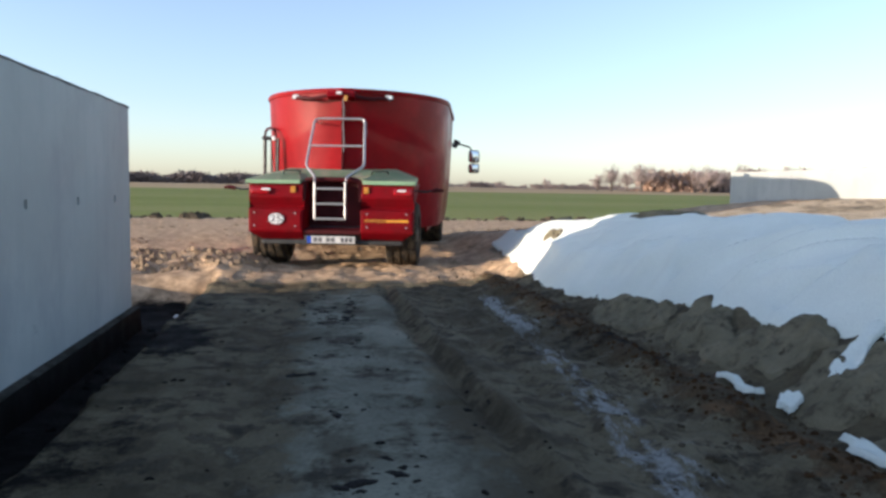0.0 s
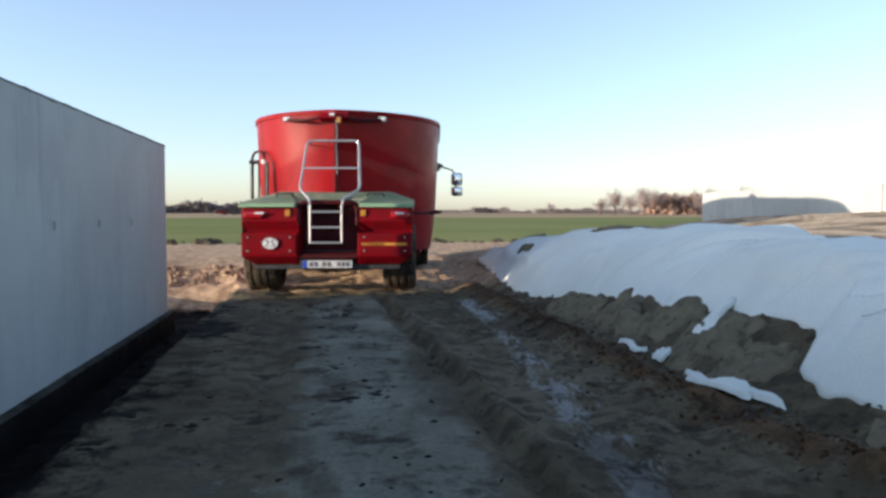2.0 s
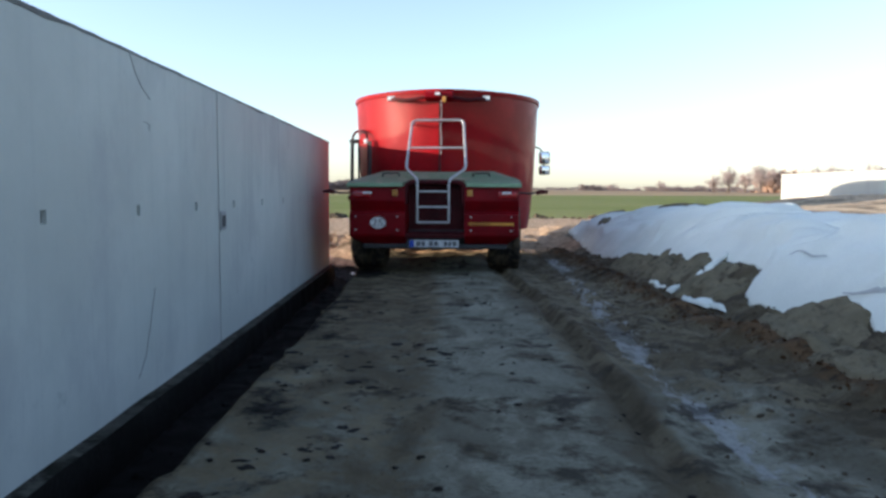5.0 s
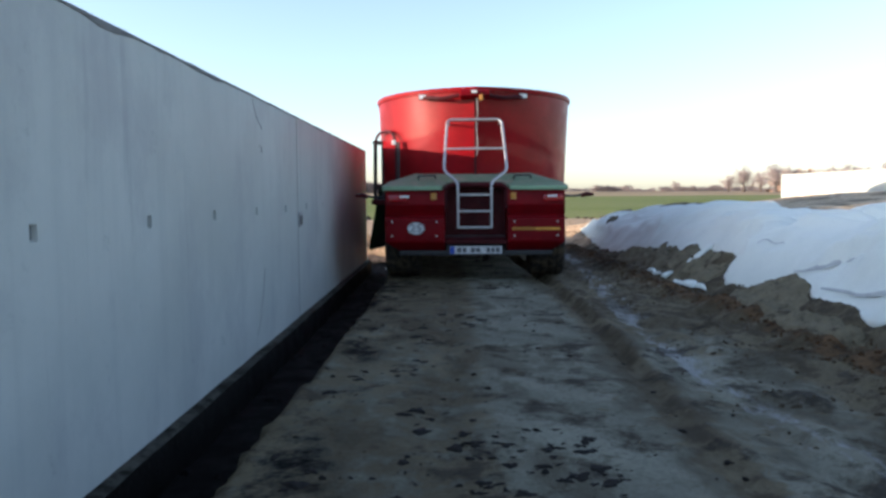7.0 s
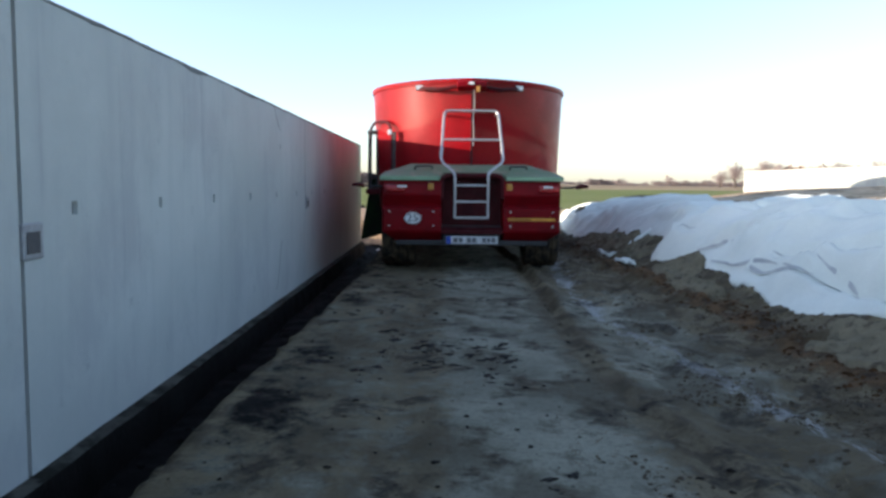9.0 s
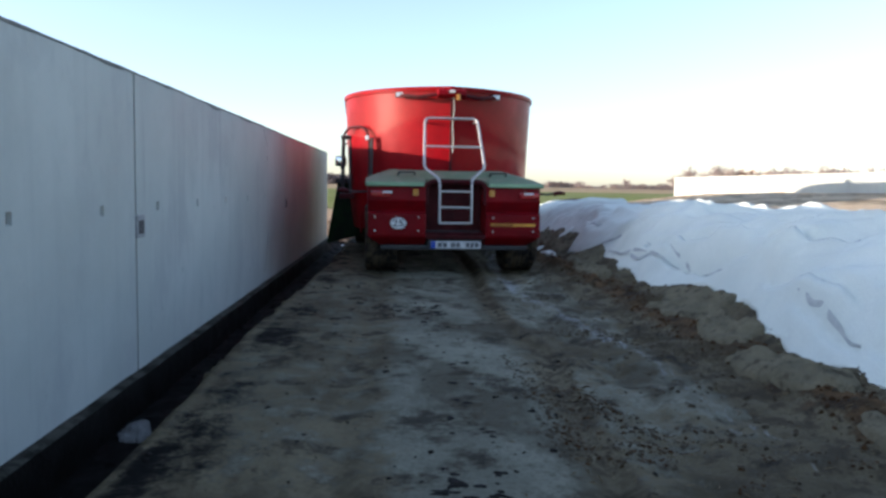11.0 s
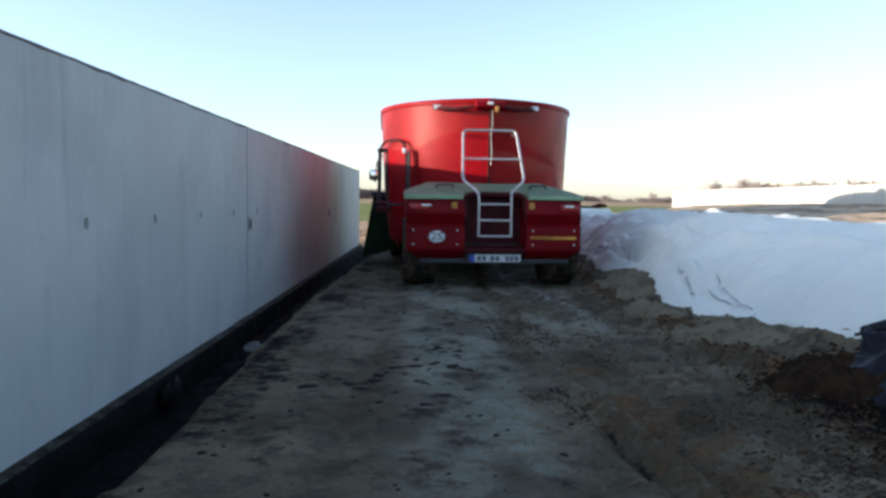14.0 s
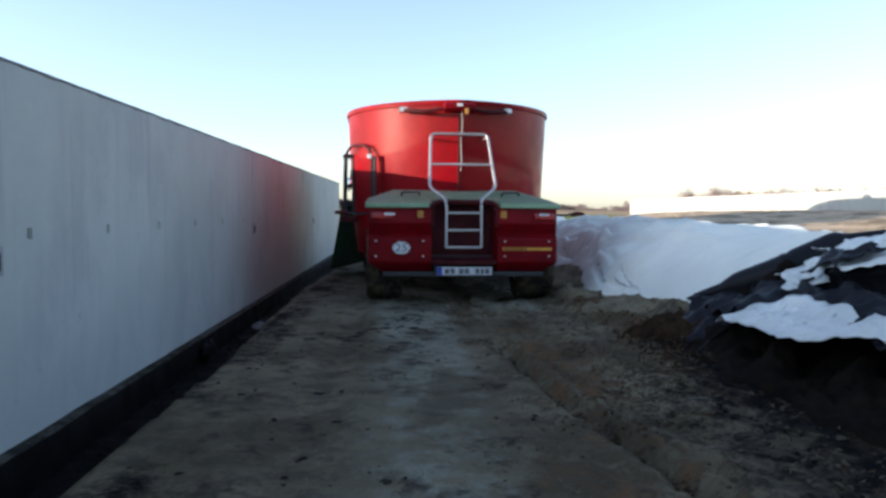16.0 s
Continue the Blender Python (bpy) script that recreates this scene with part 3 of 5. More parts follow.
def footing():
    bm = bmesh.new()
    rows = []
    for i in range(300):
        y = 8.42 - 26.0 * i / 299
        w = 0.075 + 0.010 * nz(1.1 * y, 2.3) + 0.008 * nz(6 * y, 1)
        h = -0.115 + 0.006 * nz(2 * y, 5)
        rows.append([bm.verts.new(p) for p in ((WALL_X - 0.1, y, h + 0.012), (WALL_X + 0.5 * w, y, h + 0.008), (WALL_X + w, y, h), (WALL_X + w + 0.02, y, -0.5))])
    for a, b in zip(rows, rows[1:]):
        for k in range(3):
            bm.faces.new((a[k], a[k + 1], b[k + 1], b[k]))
    ob = smooth(part("footing", bm, M_MOSS, wall, "mossy concrete footing strip, blackened below with slurry and painted shade"))
    # the side face is coloured near-black to paint its shade under the strip
    ob.data.materials.append(M_SLURRY_SHADE)
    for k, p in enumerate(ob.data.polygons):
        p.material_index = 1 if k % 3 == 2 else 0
    return ob


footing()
east = wall_row("wall_east", 9.55, 17.15, 7, 1.58, True, "sunlit cream concrete wall of the neighbouring silo bay")

part("joint_filler", box(9.575, 9.78, 17.1 - 7 * PANEL, 17.05, -0.4, 1.55), M_CONCRETE, east, "pale joint filler")


# ---- cover sheet on the clamp ----
def sheet_foot(y):
    return table(FOOT, y) + 0.05 * nz(2.2 * y, 0.3) + 0.012 * nz(7 * y, 1.9)


CREASES = [(2.85, -5.43, 2.73, -6.47, 0.03, 0.05), (2.72, -5.3, 2.70, -6.29, 0.03, 0.04), (2.78, -4.3, 2.66, -5.36, 0.03, 0.05), (3.15, 0.26, 2.86, 1.42, 0.06, 0.10), (2.85, -0.86, 2.92, -2.7, 0.045, 0.08),
           (2.98, -2.5, 3.33, -4.2, 0.07, 0.09), (2.95, -0.9, 2.93, -2.4, 0.04, 0.06), (2.74, 0.6, 2.80, -0.8, 0.04, 0.07), (2.91, -3.6, 2.88, -5.0, 0.04, 0.05), (2.94, -0.5, 3.3, -2.6, 0.06, 0.08),
           (3.0, 4.9, 3.75, 4.5, 0.07, 0.09), (3.05, 5.6, 3.85, 5.0, 0.06, 0.08), (3.0, 6.3, 3.8, 5.6, 0.08, 0.10), (3.05, 7.4, 3.8, 6.9, 0.07, 0.08), (3.1, 3.6, 3.9, 2.6, 0.07, 0.08), (3.0, 2.8, 3.8, 1.6, 0.07, 0.08)]


def sheet_z(x, y):
    lean = 1.7 * y + 0.9 * x
    crease = (1 - 2.2 * abs(nz(0.35 * x + 0.1 * y, 0.62 * lean, 9))) ** 2
    soft = nz(0.8 * x + 0.2 * y, 1.1 * y - 0.5 * x, 2)
    low = step(4.2, 2.6, x)
    pleat = 0.045 * max(0.0, nz(0.6 * x, 2.4 * y + 1.4 * x, 5)) * low
    ripple = 0.02 * (1 - 2 * abs(nz(1.1 * x + 0.5 * y, 3.4 * y - 1.1 * x, 7))) * low
    n = nz(0.75 * x + 0.1 * y, 1.15 * y + 0.8 * x, 21)
    n2 = nz(1.3 * x - 0.5 * y, 2.1 * y + 1.1 * x, 33)
    fold = 0.04 * math.exp(-(n / 0.07) ** 2) + 0.025 * low * math.exp(-(n2 / 0.08) ** 2)
    d = x - table(FOOT, y)
    along = 0.24 + 0.16 * nz(0.9 * y, 61)
    lap = 0.05 * step(along - 0.012, along + 0.02, d) * step(along + 0.7, along + 0.1, d) * step(-0.15, 0.1, nz(0.7 * y, 62.5))
    tall = 0.09 * step(0.1, 0.7, d) * nz(0.5 * x, 1.9 * y + 0.35 * x, 71)
    run = x + 0.17 * y
    drawn = step(-7.5, -4.5, y) * step(4.0, 2.0, y)
    tall += 0.075 * drawn * (1 - 2.4 * abs(nz(1.9 * run, 0.22 * y, 81))) + 0.03 * drawn * (1 - 2.4 * abs(nz(4.6 * run, 0.5 * y, 84)))
    tall -= 0.16 * math.exp(-((x - 2.95) / 0.16) ** 2 - ((y + 2.1) / 0.55) ** 2)
    lap += tall
    gather = 0.14 * step(3.5, 2.7, x) * (math.exp(-((y - 0.3) / 1.6) ** 2) + math.exp(-((y + 3.4) / 0.7) ** 2) + math.exp(-((y + 6.0) / 0.8) ** 2)) * abs(nz(0.9 * x, 4.2 * y + 2.4 * x, 40))
    for ax, ay, bx, by, w, dp in CREASES:
        u = ((x - ax) * (bx - ax) + (y - ay) * (by - ay)) / ((bx - ax) ** 2 + (by - ay) ** 2)
        if -0.1 < u < 1.1:
            off = ((x - ax) * (by - ay) - (y - ay) * (bx - ax)) / math.hypot(bx - ax, by - ay)
            lap += 1.7 * dp * step(-0.1, 0.12, u) * step(1.1, 0.88, u) * (0.6 * math.exp(-((off - w) / w) ** 2) - math.exp(-(off / w) ** 2))
    z = mound(x, y) + fold + gather + 0.012 + 0.06 * step(0.0, 0.3, x - table(FOOT, y)) * (1 - 0.8 * step(3.3, 3.9, x)) + 0.085 * crease * (0.4 + 0.6 * low) + 0.065 * soft + lap + pleat + ripple + 0.004 * nz(11 * x, 11 * y, 1)
    g = height(x, y) * (1 - step(0.0, 0.1, d)) + mound(x, y) * step(0.0, 0.1, d) + 0.014
    low_lie = height(x, y) + 0.006
    return max(low_lie, g + (z - g) * step(-0.05, 0.3, d))


def build_sheet():
    bm = bmesh.new()
    rows = []
    n, m = 640, 64
    for i in range(n + 1):
        y = -8.75 + 21.6 * i / n
        x0 = sheet_foot(y)
        x1 = 4.35 + 0.25 * nz(0.5 * y, 3) + 0.06 * nz(3 * y, 5) - 1.2 * step(9.5, 12.9, y)
        row = []
        for k in range(m + 1):
            s = k / m
            x = x0 + (x1 - x0) * s
            yy = y - 0.25 * step(3.2, 4.6, x) * step(-6.5, -8.75, y)
            z = sheet_z(x, yy)
            tuck = step(0.05, 0.0, s)
            row.append(bm.verts.new((x, yy, z - 0.035 * tuck)))
        rows.append(row)
    for a, b in zip(rows, rows[1:]):
        for k in range(m):
            bm.faces.new((a[k], a[k + 1], b[k + 1], b[k]))
    ob = part("cover_sheet", bm, M_SHEET)
    ob.data.polygons.foreach_set("use_smooth", [True] * len(ob.data.polygons))
    thick = ob.modifiers.new("thickness", "SOLIDIFY")
    thick.thickness, thick.offset = 0.012, -1
    return tagged(ob, "white fleece sheet draped in soft folds over the silage clamp", "cover sheet")


# grey that paints the shade and grime in the sheet's folds
M_FOLD_SHADE = surface("grimy_fold_shade", (0.46, 0.48, 0.46), (0.58, 0.60, 0.56), 0.7, 6, 40, relief=0.3, dist=0.004, spec=0.2)
sheet = build_sheet()


def fold_shade(ax, ay, bx, by, w):
    """A grey strip laid along a crease to paint the fold's shade and grime."""
    bm = bmesh.new()
    length = math.hypot(bx - ax, by - ay)
    ux, uy = (by - ay) / length, -(bx - ax) / length
    rows, n = [], 40
    for i in range(n + 1):
        u = i / n
        bend = 0.05 * math.sin(math.pi * u) * nz(ax, by, 3) * 2 + 0.012 * nz(5 * u, ax, by)
        wide = 0.75 * w * (math.sin(math.pi * u) ** 0.7 + 0.02) * (0.75 + 0.7 * nz(4 * u, by, ax))
        row = []
        for k, up in ((-1.0, 0.003), (-0.45, 0.013), (0.45, 0.011), (1.0, 0.003)):
            x, y = ax + (bx - ax) * u + ux * (bend + k * wide), ay + (by - ay) * u + uy * (bend + k * wide)
            lie = sum(sheet_z(x + (bx - ax) * d, y + (by - ay) * d) for d in (-0.12, -0.06, 0.0, 0.06, 0.12)) / 5
            row.append(bm.verts.new((x, y, lie + up + 0.034)))
        rows.append(row)
    for a, b in zip(rows, rows[1:]):
        for k in range(3):
            bm.faces.new((a[k], a[k + 1], b[k + 1], b[k]))
    smooth(part("fold", bm, M_FOLD_SHADE, sheet, "grey strip painting the shade and grime of a fold"), 60)


for row in ((2.87, -5.35, 2.76, -6.45, 0.014), (2.76, -5.45, 2.74, -6.25, 0.010), (2.80, -4.35, 2.69, -5.3, 0.022), (2.86, -0.9, 2.93, -2.7, 0.020), (2.98, -2.5, 3.33, -4.2, 0.022), (3.15, 0.26, 2.90, 1.42, 0.03),
            (2.80, 0.7, 2.86, -0.8, 0.018), (2.94, -0.5, 3.2, -2.2, 0.016), (2.82, -0.2, 2.83, -1.5, 0.02), (2.95, -0.95, 2.93, -2.35, 0.01), (2.92, 2.5, 3.02, 1.9, 0.008)):
    fold_shade(*row)


def blob(name, x, y, rx, ry, h, turn, material, label="", category="", seed=0, lift=0.0, over=None, group="", kind="", ragged=1.0, fine=1):
    """A flat lump with an uneven outline that lies on the ground or on the sheet."""
    base = over or height
    bm = bmesh.new()
    n, m = 60 * fine, 15 * fine
    ca, sa = math.cos(radians(turn)), math.sin(radians(turn))
    rings = []
    for k in range(m + 1):
        s = 1 - k / m
        ring = []
        for i in range(n):
            a = 2 * math.pi * i / n
            w = 1 + ragged * 0.35 * nz(1.3 * math.cos(a) + seed, 1.3 * math.sin(a), seed) + ragged * 0.18 * nz(4 * math.cos(a), 4 * math.sin(a) + seed, seed)
            u, v = rx * s * w * math.cos(a), ry * s * w * math.sin(a)
            px, py = x + u * ca - v * sa, y + u * sa + v * ca
            up = h * math.sqrt(max(0.0, 1 - s ** 3)) * (0.75 + 0.75 * nz(4 * px, 4 * py, seed) + 0.4 * noise.fractal(Vector((11 * px, 11 * py, seed)), 0.7, 2.1, 3))
            ring.append(bm.verts.new((px, py, base(px, py) + lift + up - (0.03 if k == 0 else 0.0))))
            if k == m:
                break
        rings.append(ring)
    for a, b in zip(rings, rings[1:-1]):
        for i in range(n):
            bm.faces.new((a[i], a[(i + 1) % n], b[(i + 1) % n], b[i]))
    for i in range(n):
        bm.faces.new((rings[-2][i], rings[-2][(i + 1) % n], rings[-1][0]))
    ob = part(name, bm, material)
    ob.data.polygons.foreach_set("use_smooth", [True] * len(ob.data.polygons))
    return tagged(ob, label, category, group, kind)


SOIL = "slab of sandy earth weighing down the sheet's edge"
for k, (x, y, rx, ry, t) in enumerate(((2.62, 6.3, 0.20, 0.55, 8), (2.72, 5.35, 0.24, 0.45, -15), (2.75, 4.55, 0.28, 0.42, 20), (2.72, 3.75, 0.30, 0.40, 0),
                                       (2.62, 3.1, 0.24, 0.3, 30), (2.60, 1.25, 0.26, 0.62, -5), (2.42, 0.1, 0.16, 0.6, 5), (2.58, -2.95, 0.26, 0.7, 4), (2.46, -4.0, 0.2, 0.5, -8),
                                       (2.34, -5.2, 0.18, 0.6, 6), (2.45, -6.6, 0.22, 0.6, 15))):
    blob("earth_slab", x, y, rx, ry, 0.075, t, M_SAND, SOIL, "earth", seed=k * 3.7, group="earth along the sheet")
for k, (x, y, rx, ry) in enumerate(((4.15, 9.0, 0.35, 0.5), (3.05, 9.9, 0.1, 0.16), (3.55, 11.4, 0.22, 0.3))):
    blob("earth_patch", x, y, rx, ry, 0.05, 10, M_SAND, "patch of brown earth lying on the white sheet", "earth", seed=k * 2.9 + 50, lift=0.02, over=sheet_z, group="earth on the sheet")
for k, (x, y, rx, ry, t) in enumerate(((2.86, 3.95, 0.26, 0.06, 24), (2.38, 4.25, 0.03, 0.17, 6), (2.44, 3.88, 0.05, 0.09, -30), (2.40, 2.92, 0.07, 0.42, 3))):
    blob("sheet_scrap", x, y, rx, ry, 0.010, t, M_SHEET, "torn tongue of white fleece among the earth", "sheet scrap", seed=k * 4.1 + 9, lift=0.055, ragged=1.5, group="sheet scraps")


# ---- torn film heap at the open end of the clamp ----
def film_patch(name, material, corners, n=26, amp=0.07, seed=0.0, label="", freq=2.6, trim=0.16, swell=0.0, crush=0.02, sink=0.0):
    """A crumpled film spread between four corners, with a ragged outline."""
    a, b, c, d = (Vector(p) for p in corners)
    bm = bmesh.new()
    grid = []
    for i in range(n + 1):
        row = []
        for k in range(n + 1):
            u, v = i / n, k / n
            e = trim * (nz(3 * u + seed, 3 * v, seed) + 0.5 * nz(9 * u, 9 * v + seed, seed))
            uu, vv = u + e * (2 * u - 1) * 0.5, v + e * (2 * v - 1) * 0.5
            p = (a * (1 - uu) + b * uu) * (1 - vv) + (d * (1 - uu) + c * uu) * vv
            p.z += swell * math.sin(math.pi * min(1, max(0, u))) * max(0.0, 1 - 2.4 * abs(v - 0.22))
            crease = 1 - 2 * abs(nz(freq * p.x + seed, freq * p.y, freq * p.z))
            p = p + Vector((0.3 * amp * nz(4 * p.x, 4 * p.y, seed), 0.3 * amp * nz(4 * p.y, 4 * p.x, seed), amp * crease + 0.3 * amp * nz(9 * p.x, 9 * p.y, seed) + crush * (1 - 3 * abs(nz(3.1 * p.x + 1.7 * p.y, 2.6 * p.y - 2.2 * p.x, seed + 5))) + 0.5 * crush * (1 - 3 * abs(nz(6.3 * p.x - 2.9 * p.y, 4.4 * p.y + 4.2 * p.x, seed + 8)))))
            if sink:
                p.z += (height(p.x, p.y) - 0.04 - p.z) * step(sink, 0.0, v)
            row.append(bm.verts.new(p))
        grid.append(row)
    for r, s in zip(grid, grid[1:]):
        for k in range(n):
            bm.faces.new((r[k], r[k + 1], s[k + 1], s[k]))
    ob = part(name, bm, material)
    smooth(ob, 35)
    th = ob.modifiers.new("thickness", "SOLIDIFY")
    th.thickness = 0.006
    return tagged(ob, label, "silage film", "torn silage film")


def film_heap():
    blob("silage_heap", 3.30, -9.85, 0.85, 1.85, 0.20, 0, M_BLACKSOIL, "almost black silage spilled at the open end of the clamp", "silage", seed=3.0, kind="stuff", fine=3)
    blob("silage_heap", 2.50, -8.2, 0.28, 0.5, 0.12, 20, M_BROWNSIL, "reddish brown silage crumbling from under the black film", "silage", seed=8.0, kind="stuff", fine=2)
    film_patch("black_film", M_FOILB, ((2.70, -8.02, 0.26), (2.92, -11.6, 0.34), (4.9, -11.2, 0.80), (4.3, -8.55, 0.90)), 90, 0.05, 4.0, "black plastic silage film crumpled over the heap", freq=2.3, trim=0.12, swell=0.10, crush=0.07)
    film_patch("black_film", M_FOILB, ((2.40, -8.28, 0.06), (2.50, -8.85, 0.05), (2.88, -8.9, 0.40), (2.76, -8.1, 0.34)), 40, 0.03, 41.0, "crumpled corner of black film at the heap's foot", freq=2.0, trim=0.3, crush=0.035)
    film_patch("white_film", M_FOILW, ((2.64, -8.84, 0.28), (2.58, -9.85, 0.27), (2.98, -10.9, 0.48), (3.02, -9.30, 0.52)), 44, 0.03, 12.5, "white plastic film flap hanging over the black silage", freq=1.6, trim=0.14, crush=0.03, swell=0.08)
    film_patch("white_film", M_FOILW, ((3.40, -8.74, 0.76), (3.22, -9.50, 0.68), (3.80, -10.4, 0.84), (4.45, -8.85, 1.02)), 44, 0.07, 17.0, "white plastic film crumpled on the black film", trim=0.38)
    film_patch("white_film", M_FOILW, ((3.20, -8.66, 0.62), (3.05, -9.0, 0.56), (3.25, -9.3, 0.60), (3.45, -8.8, 0.72)), 14, 0.05, 29.0, "narrow white film tatter", trim=0.5)
    film_patch("white_film", M_FOILW, ((2.34, -7.95, 0.05), (2.30, -8.12, 0.04), (2.42, -8.22, 0.15), (2.43, -7.98, 0.16)), 14, 0.03, 23.0, "small white film tatter on the earth")
    film_patch("black_film", M_FOILB, ((3.18, -9.05, 0.70), (3.22, -9.45, 0.72), (3.55, -9.5, 0.86), (3.48, -9.1, 0.84)), 24, 0.04, 53.0, "dark torn patch of film among the white", trim=0.5, crush=0.04)
    fold = rounded([(2.80, -7.95, 0.36), (3.00, -8.20, 0.47), (3.35, -8.48, 0.66), (3.75, -8.58, 0.88), (4.4, -8.72, 0.99)], 0.1, 5)
    pts = [p + Vector((0, 0, 0.02 * nz(4 * p.x, 4 * p.y, 3))) for p in fold]
    ob = smooth(part("film_roll", tube(pts, [0.05 + 0.085 * math.sin(math.pi * min(1, i / 20)) + 0.02 * nz(i, 3.3) for i in range(len(pts))], 12), M_FOILB), 60)
    tagged(ob, "rolled edge of black silage film lying along the white sheet", "silage film", "torn silage film")


film_heap()


# ---- clods, dung and litter ----
def scatter(name, spots, material, label, category, flat=0.5):
    """Many small ragged lumps on the ground."""
    bm_v, bm_f = [], []
    rnd = random.Random(len(name) * 7 + len(spots))
    n = 13 if len(spots) < 1000 else 8
    for x, y, r in spots:
        base = len(bm_v)
        tw, sx = rnd.uniform(0, 3.14), rnd.uniform(0.45, 1.0)
        ca, sa = math.cos(tw), math.sin(tw)
        sd = rnd.uniform(0, 90)
        out = [0.85 + 0.75 * nz(1.4 * math.cos(6.283 * i / n) + sd, 1.4 * math.sin(6.283 * i / n), sd) + 0.6 * nz(4 * math.cos(6.283 * i / n), 4 * math.sin(6.283 * i / n) + sd, sd) for i in range(n)]
        z = height(x, y)
        for k, up in ((1.0, -0.25), (0.8, 0.45), (0.45, 0.8)):
            for i in range(n):
                a = 2 * math.pi * i / n
                u, v = r * k * out[i] * math.cos(a), sx * r * k * out[i] * math.sin(a)
                bm_v.append((x + u * ca - v * sa, y + u * sa + v * ca, z + flat * r * up * rnd.uniform(0.5, 1.5)))
        bm_v.append((x, y, z + flat * r * rnd.uniform(0.6, 1.1)))
        for ring in range(2):
            for i in range(n):
                a, b = base + ring * n + i, base + ring * n + (i + 1) % n
                bm_f.append((a, b, b + n, a + n))
        for i in range(n):
            bm_f.append((base + 2 * n + i, base + 2 * n + (i + 1) % n, base + 3 * n))
    me = bpy.data.meshes.new(name)
    me.from_pydata(bm_v, [], bm_f)
    me.materials.append(material)
    me.polygons.foreach_set("use_smooth", [flat < 0.45] * len(me.polygons))
    return tagged(new(name, me), label, category, kind="stuff")


def spots(count, x0, x1, y0, y1, r0, r1, seed, keep=None):
    rnd = random.Random(seed)
    out = []
    while len(out) < count:
        x, y = rnd.uniform(x0, x1), rnd.uniform(y0, y1)
        if keep is None or keep(x, y, rnd):
            out.append((x, y, r0 + (r1 - r0) * rnd.random() ** 3))
    return out


def patchy(x, y, rnd):
    return nz(0.9 * x, 0.6 * y, 12) + 0.5 * nz(2.5 * x, 2.5 * y, 4) > 0.08 + 0.25 * rnd.random()


scatter("dung_pats", spots(760, -1.05, 0.45, -14, 9, 0.008, 0.065, 5, patchy), M_DUNG, "dark flattened dung scattered on the track", "dung", 0.14)
scatter("dung_crumbs", spots(900, -1.1, 1.2, -14, 9, 0.006, 0.028, 6), M_DUNG, "small dark dung crumbs on the track", "dung", 0.4)
scatter("earth_clods", spots(4600, 0.9, 2.7, -14, 11, 0.004, 0.024, 7, lambda x, y, r: r.random() < step(0.9, 2.0, x)), M_CLOD, "brown earth clods along the track's edge", "earth", 0.6)
scatter("manure_lumps", spots(3400, 1.85, 2.65, -9, 10, 0.005, 0.024, 8, lambda x, y, r: abs(x - 2.18 - 0.17 * step(3.5, 0.5, y)) < 0.05 + 0.25 * r.random()), M_SILAGE, "reddish brown manure lumps in a scraped ridge", "manure", 0.7)
scatter("manure_litter", spots(5200, 0.7, 2.4, -13, -3, 0.004, 0.019, 9, patchy), M_CLOD, "trodden brown silage litter on the track", "manure", 0.45)
scatter("field_edge_clods", spots(900, -40, 60, 25.4, 27.2, 0.06, 0.30, 10), M_CLOD, "ploughed dark clods along the field's edge", "earth", 0.6)
scatter("yard_clods", spots(1400, -6, 6, 9, 24, 0.015, 0.07, 11, patchy), M_CLODDRY, "dry clods on the sunlit yard", "earth", 0.5)
scatter("heap_clods", spots(1500, -4.2, -0.6, 10.4, 12.6, 0.015, 0.09, 12), M_CLODDRY, "crumbled earth heaped beyond the wall's end", "earth", 0.6)
scatter("silage_lumps", spots(3000, 0.75, 2.5, -13, -5, 0.004, 0.018, 15, patchy), M_SILAGE, "loose reddish brown silage lumps on the track", "silage", 0.5)
scatter("silage_crumbs", spots(1500, 2.15, 2.8, -9.2, -7.6, 0.004, 0.020, 16), M_BROWNSIL, "crumbled brown silage before the torn film", "silage", 0.7)
scatter("black_clods", spots(1600, 2.0, 3.0, -12, -7.8, 0.004, 0.017, 14), M_BLACKSOIL, "black crumbled silage below the torn film", "silage", 0.6)
# debris takes the blackened slurry colour, so the gutter's shade is painted on it too
scatter("gutter_debris", spots(260, -1.66, -1.2, -13, 9.5, 0.01, 0.05, 13), M_SLURRY_SHADE, "sodden debris in the gutter, blackened with painted shade", "debris", 0.5)


def straw_bits():
    rnd = random.Random(21)
    v, f = [], []
    for _ in range(1700):
        x, y = rnd.uniform(0.4, 3.0), rnd.uniform(-13, -1)
        if rnd.random() > 0.25 + 0.75 * step(-2, -7, y):
            continue
        z = height(x, y) + 0.006
        a, l = rnd.uniform(0, 6.28), rnd.uniform(0.02, 0.09)
        dx, dy = l * math.cos(a), l * math.sin(a)
        w = 0.0025
        b = len(v)
        v += [(x - w * dy / l, y + w * dx / l, z), (x + w * dy / l, y - w * dx / l, z), (x + dx, y + dy, z + rnd.uniform(0, 0.02)), (x + 0.5 * dx, y + 0.5 * dy, z + 0.008)]
        f += [(b, b + 1, b + 2), (b, b + 3, b + 2), (b + 1, b + 3, b + 2)]
    me = bpy.data.meshes.new("straw_litter")
    me.from_pydata(v, [], f)
    me.materials.append(M_STRAW)
    tagged(new("straw_litter", me), "loose straw and maize bits on the mud", "straw", kind="stuff")


straw_bits()
blob("plastic_lump", -1.56, -5.05, 0.09, 0.2, 0.06, 10, M_LIP, "crumpled grey plastic rag lying in the gutter", "rag", seed=77)
